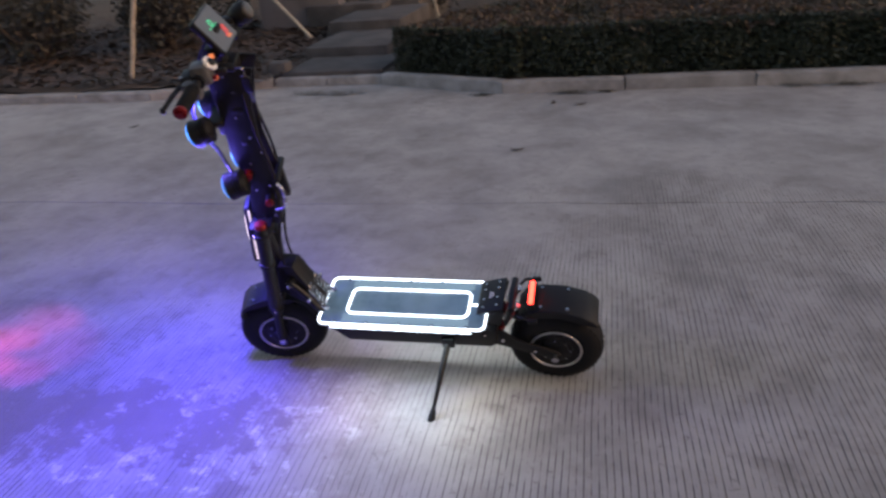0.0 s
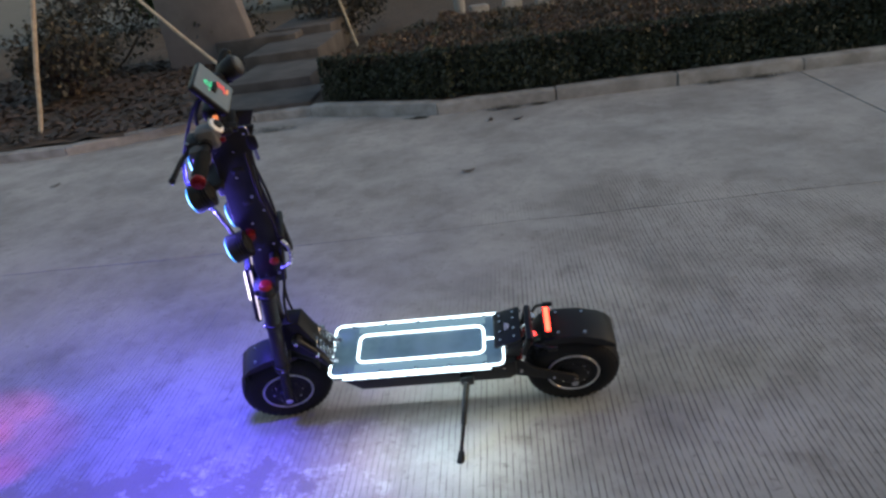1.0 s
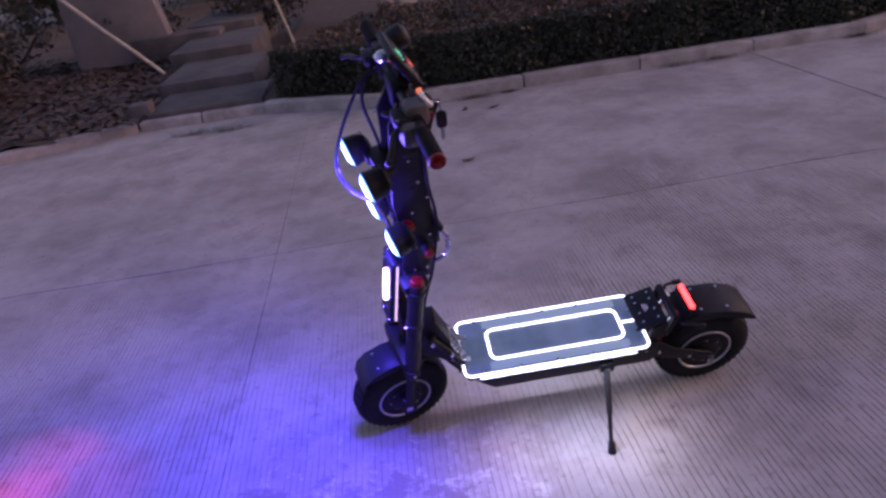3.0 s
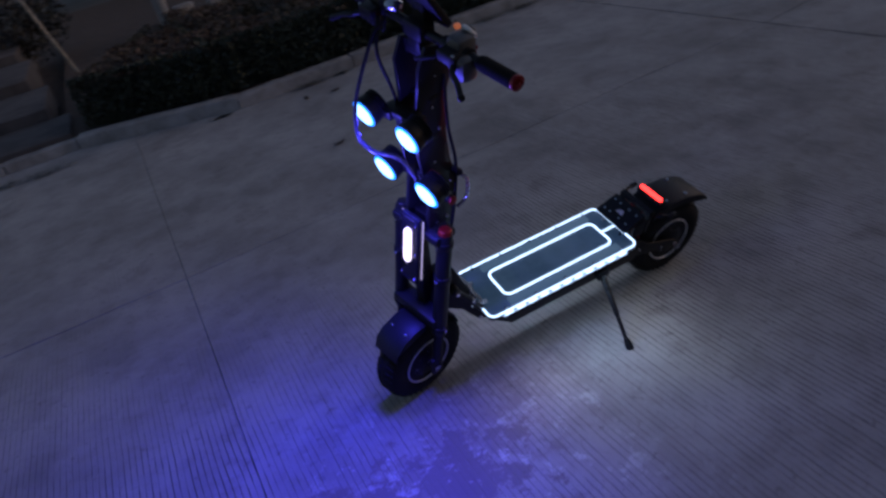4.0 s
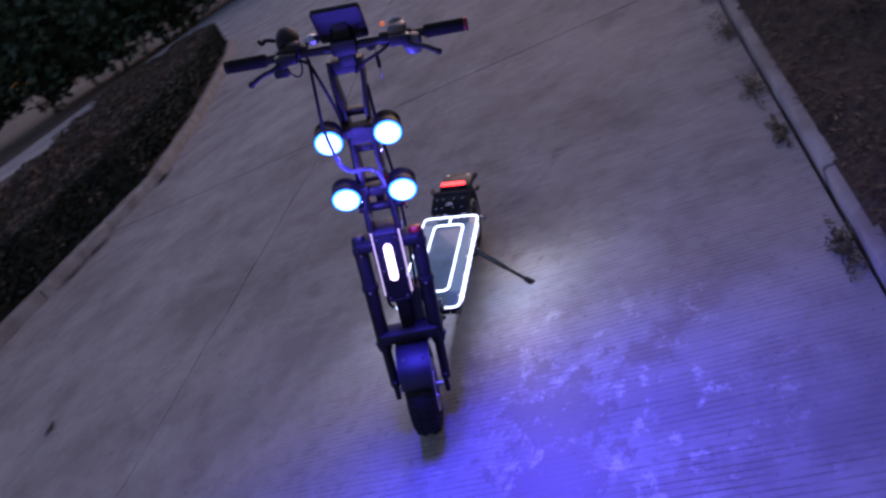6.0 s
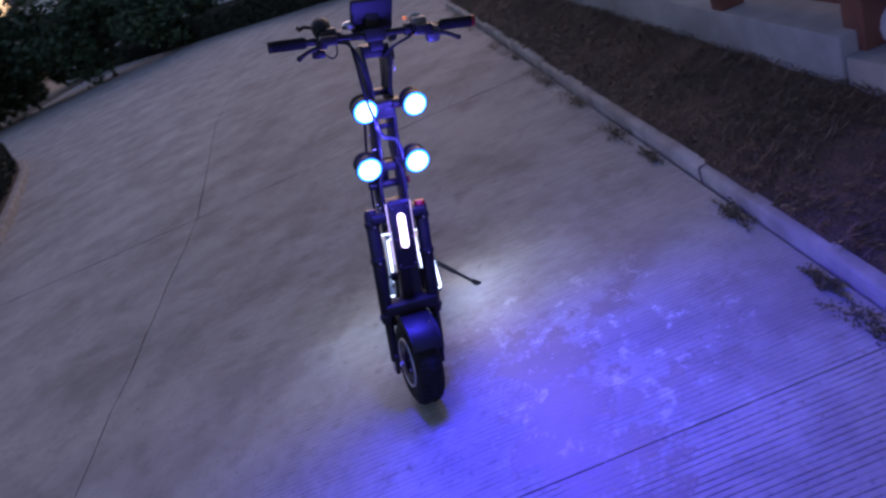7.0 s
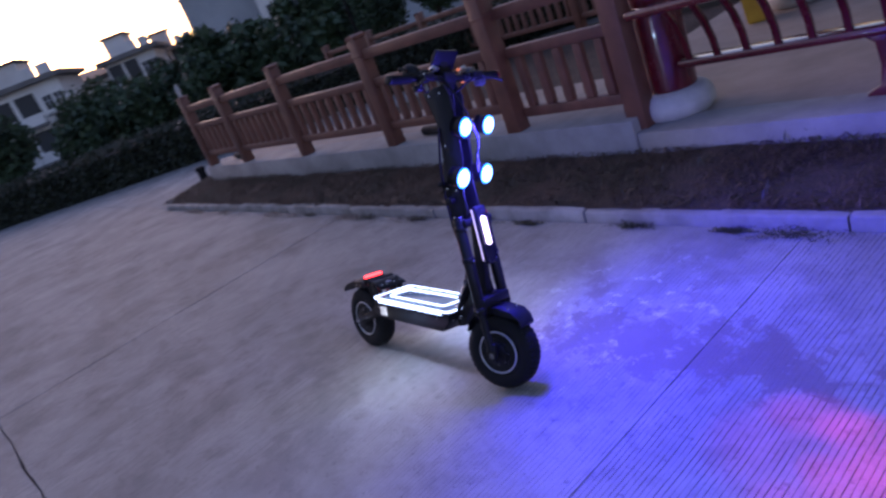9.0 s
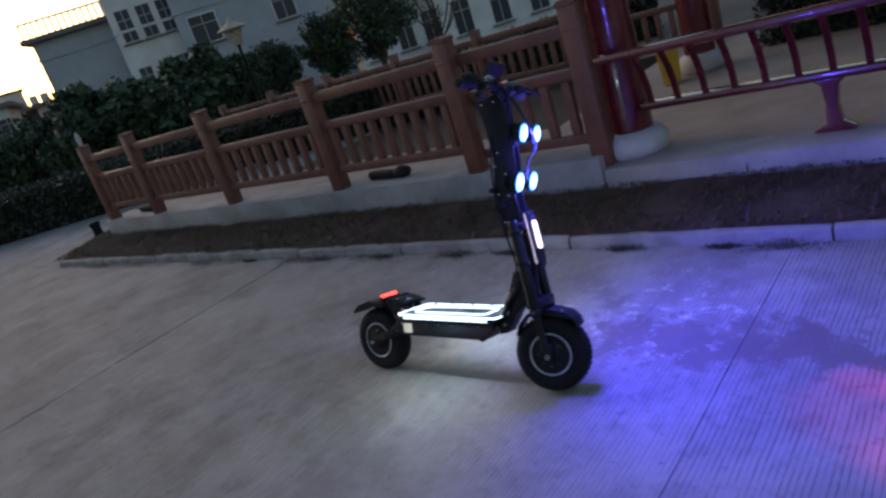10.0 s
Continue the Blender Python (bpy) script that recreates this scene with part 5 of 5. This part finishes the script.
front("cable_sleeve", tube(BM(), smooth_path([(-0.033, 0.068, 1.155), (-0.032, 0.062, 1.13), (-0.01, 0.035, 1.095), (0.03, -0.008, 1.075), (0.05, -0.034, 1.03), (0.06, -0.04, 0.99)], 6), 0.0066, 8), FIBRE, None, "pale clear cable sleeve")

# front fender
bm = BM()
arc = [(-0.142, 0.305), (-0.13, 0.338), (-0.095, 0.368), (-0.03, 0.385), (0.05, 0.385), (0.1, 0.362), (0.14, 0.318), (0.155, 0.27)]
inner = [(x * 0.965, z - 0.008) for x, z in arc]
for half, lo in ((0.056, 0),):
    slab(bm, arc + inner[::-1], "y", -half, half, 0.002)
for side in (-1, 1):
    slab(bm, arc[1:6] + [(0.06, 0.35), (0.0, 0.36), (-0.08, 0.345)], "y", side * 0.054, side * 0.059)
fender = front("front_fender", bm, BLACK, None, "angular black front mudguard")
bolts(front, "fender_bolt", [((x, y, z), (0, 0, 1)) for x, z in ((-0.07, 0.376), (0.03, 0.386)) for y in (-0.035, 0.035)], fender, r=0.005)

# neck from the spine to the deck
bm = BM()
slab(bm, [(0.07, 0.44), (0.1, 0.56), (0.16, 0.56), (0.21, 0.43), (0.238, 0.35), (0.28, 0.31), (0.28, 0.25), (0.235, 0.26), (0.17, 0.36), (0.1, 0.41)], "y", -0.04, 0.04, 0.006)
neck = fixed("neck", bm, BLACK, None, "black cast neck joining fork and deck")
for side in (-1, 1):
    bm = BM()
    tube(bm, [(0.14, side * 0.055, 0.49), (0.185, side * 0.055, 0.43), (0.235, side * 0.06, 0.345)], 0.012, 10)
    rod(bm, (0.14, side * 0.04, 0.49), (0.14, side * 0.072, 0.49), 0.017, seg=14, bevel=0.002)
    fixed("suspension_arm", bm, SATIN, neck)
    bolts(fixed, "neck_bolt", [((x, side * y, z), (0, side, 0)) for x, y, z in ((0.14, 0.073, 0.49), (0.2, 0.068, 0.415), (0.245, 0.074, 0.345), (0.225, 0.06, 0.31), (0.27, 0.075, 0.3))], neck, r=0.0085, h=0.008)
    bm = BM()
    tube(bm, [(0.2 + 0.05 * k / 40, side * 0.03 + 0.02 * math.cos(k * 0.9), 0.4 + 0.045 - 0.1 * k / 40 + 0.02 * math.sin(k * 0.9)) for k in range(41)], 0.003, 6)
    fixed("spring", bm, STEEL, neck)

# deck
DX0, DX1, DW, DZ = 0.232, 0.885, 0.128, 0.352
bm = BM()
slab(bm, [(0.27, 0.325), (0.27, 0.29), (0.335, 0.232), (0.9, 0.232), (0.925, 0.255), (0.925, 0.325)], "y", -0.1, 0.1, 0.006)
body = fixed("battery_case", bm, BLACK, None, "black aluminium battery case under the deck")
bolts(fixed, "case_bolt", [((x, side * 0.1, 0.3), (0, side, 0)) for x in np.linspace(0.36, 0.88, 7) for side in (-1, 1)], body, r=0.005)
bm = BM()
slab(bm, rounded(0.81, 0.87, 0.248, 0.3, 0.004), "y", 0.1, 0.102)
fixed("type_label", bm, WHITEPLASTIC, body, "small pale type label")
bm = BM()
slab(bm, rounded(DX0, DX1, -DW, DW, 0.026), "z", DZ - 0.02, DZ - 0.006, 0.002)
deck = fixed("deck_plate", bm, BLACK)
bm = BM()
slab(bm, rounded(DX0 + 0.008, DX1 - 0.008, -DW + 0.008, DW - 0.008, 0.02), "z", DZ - 0.006, DZ, 0.001)
fixed("deck_panel", bm, DECKTOP, deck, "dark tinted acrylic deck panel")


def deck_line(name, outline, z, r, closed=True):
    fixed(name, tube(BM(), [(x, y, z) for x, y in outline], r, 8, closed), LED_DECK, deck, "glowing white light line")


deck_line("deck_light", rounded(DX0 + 0.002, DX1 - 0.002, -DW + 0.002, DW - 0.002, 0.026), DZ - 0.001, 0.004)
deck_line("inner_light", rounded(DX0 + 0.104, DX1 - 0.072, -0.068, 0.066, 0.026), DZ + 0.001, 0.0045)
deck_line("link_light", [(DX1 - 0.072, 0.0), (DX1 - 0.035, 0.0), (DX1 - 0.004, 0.0)], DZ, 0.0045, False)
for side in (-1, 1):
    # a slim channel under the edge with the diodes in it
    bm = BM()
    box(bm, (0, 0, 0), (DX1 - DX0 - 0.1, 0.015, 0.006), pose((DX0 + DX1) / 2, side * (DW - 0.002), DZ - 0.014, -side * 62), 0.002)
    strip_ob = fixed("side_light", bm, SIDE_LED, deck, "glowing strip along the deck edge")
    for k in range(11):
        bm = BM()
        bmesh.ops.create_uvsphere(bm, u_segments=10, v_segments=6, radius=1, matrix=Matrix.Translation((DX0 + 0.075 + (DX1 - DX0 - 0.15) * k / 10, side * (DW + 0.001), DZ - 0.012)) @ Matrix.Diagonal((0.02, 0.0045, 0.0062, 1)))
        fixed("diode", bm, LED_DECK, strip_ob, "bright white diode")
    # added band whose glow imitates the edge light spread over the deck top
    bm = BM()
    box(bm, ((DX0 + DX1) / 2 + 0.015, side * (DW - 0.033), DZ + 0.0005), (DX1 - DX0 - 0.16, 0.034, 0.004), bevel=0.0015)
    fixed("led_glow_band", bm, LED_ON_ACRYLIC, deck, "faintly glowing band for LED light on the acrylic beside the inner light line")
bolts(fixed, "deck_bolt", [((x, side * (DW - 0.012), DZ), (0, 0, 1)) for x in np.linspace(DX0 + 0.07, DX1 - 0.07, 5) for side in (-1, 1)] + [((x, y, DZ), (0, 0, 1)) for x in (DX0 + 0.022, DX1 - 0.022) for y in (-0.05, 0.05)], deck, r=0.007, h=0.004)
for y in (-0.05, 0.05):
    fixed("deck_bracket", tube(BM(), smooth_path([(DX0 - 0.035, y, DZ + 0.02), (DX0 - 0.01, y, DZ + 0.012), (DX0 + 0.03, y, DZ + 0.006)], 3), 0.008, 8), STEEL, deck)

# kick plate at the rear of the deck
kick = fixed("foot_rest", slab(BM(), [(0.852, 0.388), (0.86, 0.398), (0.95, 0.424), (0.953, 0.416), (0.866, 0.388)], "y", -0.083, 0.083, 0.001), BLACK, None, "raised black foot rest at the rear of the deck")
for side in (-1, 1):
    fixed("rest_side", slab(BM(), [(0.892, 0.36), (0.9, 0.388), (0.948, 0.412), (0.957, 0.405), (0.94, 0.34), (0.892, 0.335)], "y", side * 0.077, side * 0.085, 0.001), BLACK, kick)
    fixed("handle_post", slab(BM(), [(0.972, 0.422), (0.983, 0.428), (0.994, 0.42), (0.962, 0.335), (0.95, 0.338)], "y", side * 0.065, side * 0.083, 0.001), BLACK, kick)
fixed("handle_bar", slab(BM(), [(0.968, 0.412), (0.972, 0.426), (0.988, 0.43), (0.995, 0.417), (0.985, 0.407)], "y", -0.083, 0.083, 0.002), BLACK, kick)
bolts(fixed, "rest_bolt", [((x, y, z), (-0.4, 0, 1)) for x, z in ((0.877, 0.403), (0.928, 0.4178)) for y in (-0.06, -0.02, 0.03, 0.06)], kick)
bm = BM()
for k in range(3):
    box(bm, (0.896 + 0.006 * k, 0.0, 0.4092 + 0.0018 * k), (0.004, 0.036 - 0.008 * k, 0.002), None)
fixed("badge", bm, WHITEPLASTIC, kick, "small pale maker's mark")

# rear arms, shock, fender, tail light
for side in (-1, 1):
    bm = BM()
    slab(bm, [(0.86, 0.31), (0.86, 0.24), (0.95, 0.215), (1.12, 0.158), (1.148, 0.162), (1.155, 0.18), (1.14, 0.196), (1.0, 0.25), (0.94, 0.3)], "y", side * 0.068, side * 0.08, 0.003)
    arm = fixed("swing_arm", bm, BLACK, None, "black rear swing arm")
    bolts(fixed, "arm_bolt", [((x, side * 0.08, z), (0, side, 0)) for x, z in ((0.9, 0.285), (0.94, 0.25), (1.06, 0.2))], arm, r=0.008, h=0.006)
    bm = BM()
    coil = [(0.93 + 0.06 * k / 50, side * 0.045 + 0.022 * math.cos(k * 0.75), 0.28 + 0.11 * k / 50 + 0.015 * math.sin(k * 0.75)) for k in range(51)]
    tube(bm, coil, 0.0045, 6)
    shock = fixed("shock_spring", bm, REDANO, None, "red coil spring of the rear shock")
    bm = BM()
    rod(bm, (0.92, side * 0.045, 0.26), (1.0, side * 0.045, 0.41), 0.012, seg=12)
    fixed("damper", bm, STEEL, shock)
bm = BM()
arc = [(1.0, 0.352), (1.03, 0.392), (1.08, 0.406), (1.17, 0.402), (1.24, 0.38), (1.275, 0.358), (1.292, 0.335)]
inner = [(x - 0.003, z - 0.007) for x, z in arc]
slab(bm, arc + inner[::-1], "y", -0.07, 0.07, 0.002)
rf = fixed("rear_fender", bm, BLACK, None, "broad flat black rear mudguard")
for side in (-1, 1):
    bm = BM()
    slab(bm, [(1.02, 0.382), (1.08, 0.404), (1.17, 0.4), (1.24, 0.378), (1.274, 0.356), (1.288, 0.334), (1.23, 0.35), (1.15, 0.374), (1.06, 0.37)], "y", side * 0.067, side * 0.073)
    fixed("side_skirt", bm, BLACK, rf)
bolts(fixed, "fender_bolt", [((x, y, z), (0, 0, 1)) for x, z in ((1.085, 0.406), (1.18, 0.4)) for y in (-0.05, 0.05)], rf, r=0.007)
bm = BM()
box(bm, (1.05, 0, 0.412), (0.03, 0.13, 0.03), bevel=0.006)
tail = fixed("tail_light", bm, BLACK, None, "long red tail light across the mudguard")
bm = BM()
box(bm, (1.05, 0, 0.43), (0.017, 0.114, 0.017), bevel=0.005)
fixed("lens", bm, LED_TAIL, tail, "glowing red lens")
for side in (-1, 1):
    bm = BM()
    tube(bm, smooth_path([(1.0, side * 0.08, 0.39), (1.02, side * 0.1, 0.4), (1.05, side * 0.105, 0.395)], 4), 0.006, 8)
    box(bm, (1.06, side * 0.11, 0.394), (0.035, 0.016, 0.016), bevel=0.005)
    fixed("rear_indicator", bm, BLACK)

# kickstand
bm = BM()
rod(bm, (0.735, -0.118, 0.255), (0.712, -0.24, 0.165), 0.0125, 0.0105, 12)
rod(bm, (0.712, -0.24, 0.165), (0.695, -0.325, 0.104), 0.008, 0.0075, 12)
stand = fixed("kickstand", bm, BLACK, None, "black steel kickstand swung out")
bm = BM()
box(bm, (0.738, -0.108, 0.262), (0.05, 0.03, 0.045), bevel=0.006)
fixed("stand_mount", bm, BLACK, stand)
bm = BM()
bolt(bm, (0.738, -0.123, 0.258), (0, -1, 0), 0.008, 0.006)
fixed("stand_bolt", bm, STEEL, stand)
bm = BM()
rod(bm, (0.698, -0.315, 0.112), (0.691, -0.352, 0.084), 0.011, 0.0165, 12, 0.003)
fixed("rubber_foot", bm, RUBBER, stand)

# beams of the headlamps
ROOT = pose(0, 0.067, 0.004, LEAN_ANGLE)
for k, (side, m) in enumerate(BEAMS):
    beam = bpy.data.lights.new("headlamp_beam", "SPOT")
    beam.energy, beam.color = HEAD, (0.07, 0.05, 1.0)
    beam.spot_size, beam.spot_blend, beam.shadow_soft_size = radians(180), 1.0, 0.02
    ob = new("headlamp_beam", beam)
    p = ROOT @ m @ Vector((0, 0, 0.02))
    d = (ROOT @ m).to_3x3() @ Vector((0, 0, 1))
    d.z -= 0.2
    ob.matrix_world = look(p, p + d)
    # added point lamp ahead of the lens; its blue wash stands for lens glare
    glare_fill = bpy.data.lights.new("headlamp_glare_fill", "POINT")
    glare_fill.energy, glare_fill.color, glare_fill.shadow_soft_size = GLARE_FILL, (0.16, 0.13, 1.0), 0.02
    new("headlamp_glare_fill", glare_fill).location = ROOT @ m @ Vector((0, 0, 0.12))
# the red pilot beam low on the front
for aim, share, cone in (((-1.36, 0.02, 0), 0.22, 24), ((-1.43, -0.16, 0), 0.7, 9), ((-1.47, 0.06, 0), 0.7, 9), ((-1.4, 0.26, 0), 0.35, 10), ((-1.6, -0.02, 0), 0.5, 9), ((-1.22, -0.2, 0), 0.3, 10)):
    beam = bpy.data.lights.new("pilot_beam", "SPOT")
    beam.energy, beam.color = PILOT * share, (1.0, 0.02, 0.06)
    beam.spot_size, beam.spot_blend, beam.shadow_soft_size = radians(cone), 1.0, 0.006
    ob = new("pilot_beam", beam)
    p = ROOT @ TURNED @ axis_at(1.1, 0.16)
    ob.matrix_world = look(p, aim)
# the strips along both deck edges throw their light outwards and down; the diodes shift in colour from front to rear
for side in (-1, 1):
    for x, share, tint in ((0.36, 0.22, (1.0, 0.72, 0.86)), (0.53, 0.42, (0.66, 0.93, 1.0)), (0.68, 0.26, (0.66, 1.0, 0.95)), (0.8, 0.24, (1.0, 0.94, 0.5))):
        strip = bpy.data.lights.new("deck_edge_glow", "AREA")
        strip.shape, strip.size, strip.size_y = "RECTANGLE", 0.15, 0.012
        strip.energy, strip.color = EDGE * share, tint
        ob = new("deck_edge_glow", strip)
        p = ROOT @ Vector((x, side * 0.137, 0.335))
        ob.matrix_world = look(p, p + Vector((1.6 * max(0.0, x - 0.6), side, -0.75)))
# tail light on the road
strip = bpy.data.lights.new("tail_glow", "AREA")
strip.shape, strip.size, strip.size_y = "RECTANGLE", 0.02, 0.1
strip.energy, strip.color = 0.25, (1.0, 0.08, 0.04)
ob = new("tail_glow", strip)
p = ROOT @ Vector((1.05, 0, 0.448))
ob.matrix_world = look(p, p + Vector((0.0, -0.1, 1)))

# ---- the slabs of the road ----
bm = BM()
box(bm, (0, 0, 0), (1, 1, 1))
top = [e for e in bm.edges if e.verts[0].co.z > 0 and e.verts[1].co.z > 0]
bmesh.ops.bevel(bm, geom=top, offset=0.0012, segments=1, affect="EDGES")
SLAB_MESH = mesh_of("slab", bm, CONCRETE)
rows_y = [(-11.6, -8.24), (-8.24, -4.88), (-4.88, NEAR_KERB), (NEAR_KERB, None), (None, FAR_KERB + 0.8), (FAR_KERB + 0.8, 8.5), (8.5, 11.8), (11.8, 15.1), (15.1, 18.4)]
slab_rng = random.Random(8)


def joint_y(x):
    """The long joint runs a little askew and bends at the second cross joint."""
    if x < JX:
        return JY - 0.03
    if x < JX + SLAB_X:
        return JY - 0.03 + 0.0295 * (x - JX)
    if x < JX + 2 * SLAB_X:
        return JY + 0.105 + 0.138 * (x - JX - SLAB_X)
    return JY + 0.737 + 0.05 * (x - JX - 2 * SLAB_X)


JOINT = {0: 0.0032, 1: 0.016}  # width of the cross joints that differ
for i in range(-3, 10):
    x0 = JX + SLAB_X * i
    for j, (y0, y1) in enumerate(rows_y):
        if j < 3 and x0 < 8 or j > 4 and x0 < 3.5:
            continue
        drop = slab_rng.uniform(-0.002, 0.0)
        gap = 0.007
        if y0 is None or y1 is None:
            xa, xb = x0 + JOINT.get(i, 0.006) / 2, x0 + SLAB_X - JOINT.get(i + 1, 0.006) / 2
            xs = [xa + (xb - xa) * k / 40 for k in range(41)]
            edge = {}
            for which, y in (("a", y0), ("b", y1)):
                sign = 1 if which == "a" else -1
                # the long joint has crumbled edges
                edge[which] = [(x, joint_y(x) + sign * (0.0045 + 0.012 * abs(noise.noise((x * 3.1, sign * 7.0, 0))) ** 1.5) + 0.022 * noise.noise((x * 1.7, 2.0, 0)) + 0.007 * noise.noise((x * 9.0, 5.0, 0))) if y is None else (x, y + sign * 0.0055) for x in (xs if y is None else (xa, xb))]
            outline = edge["a"] + edge["b"][::-1]
            bm = BM()
            low = [bm.verts.new((x, y, -0.08 + drop)) for x, y in outline]
            upp = [bm.verts.new((v.co.x, v.co.y, drop)) for v in low]
            bm.faces.new(low[::-1])
            bm.faces.new(upp)
            m = len(low)
            for k in range(m):
                bm.faces.new((low[k], low[(k + 1) % m], upp[(k + 1) % m], upp[k]))
            new("slab", mesh_of("slab", bm, CONCRETE)).parent = road
            continue
        s = new("slab", SLAB_MESH)
        s.parent = road
        s.matrix_basis = Matrix.Translation((x0 + SLAB_X / 2, (y0 + y1) / 2, -0.04 + drop)) @ Matrix.Diagonal((SLAB_X - gap, y1 - y0 - 0.011, 0.08, 1))
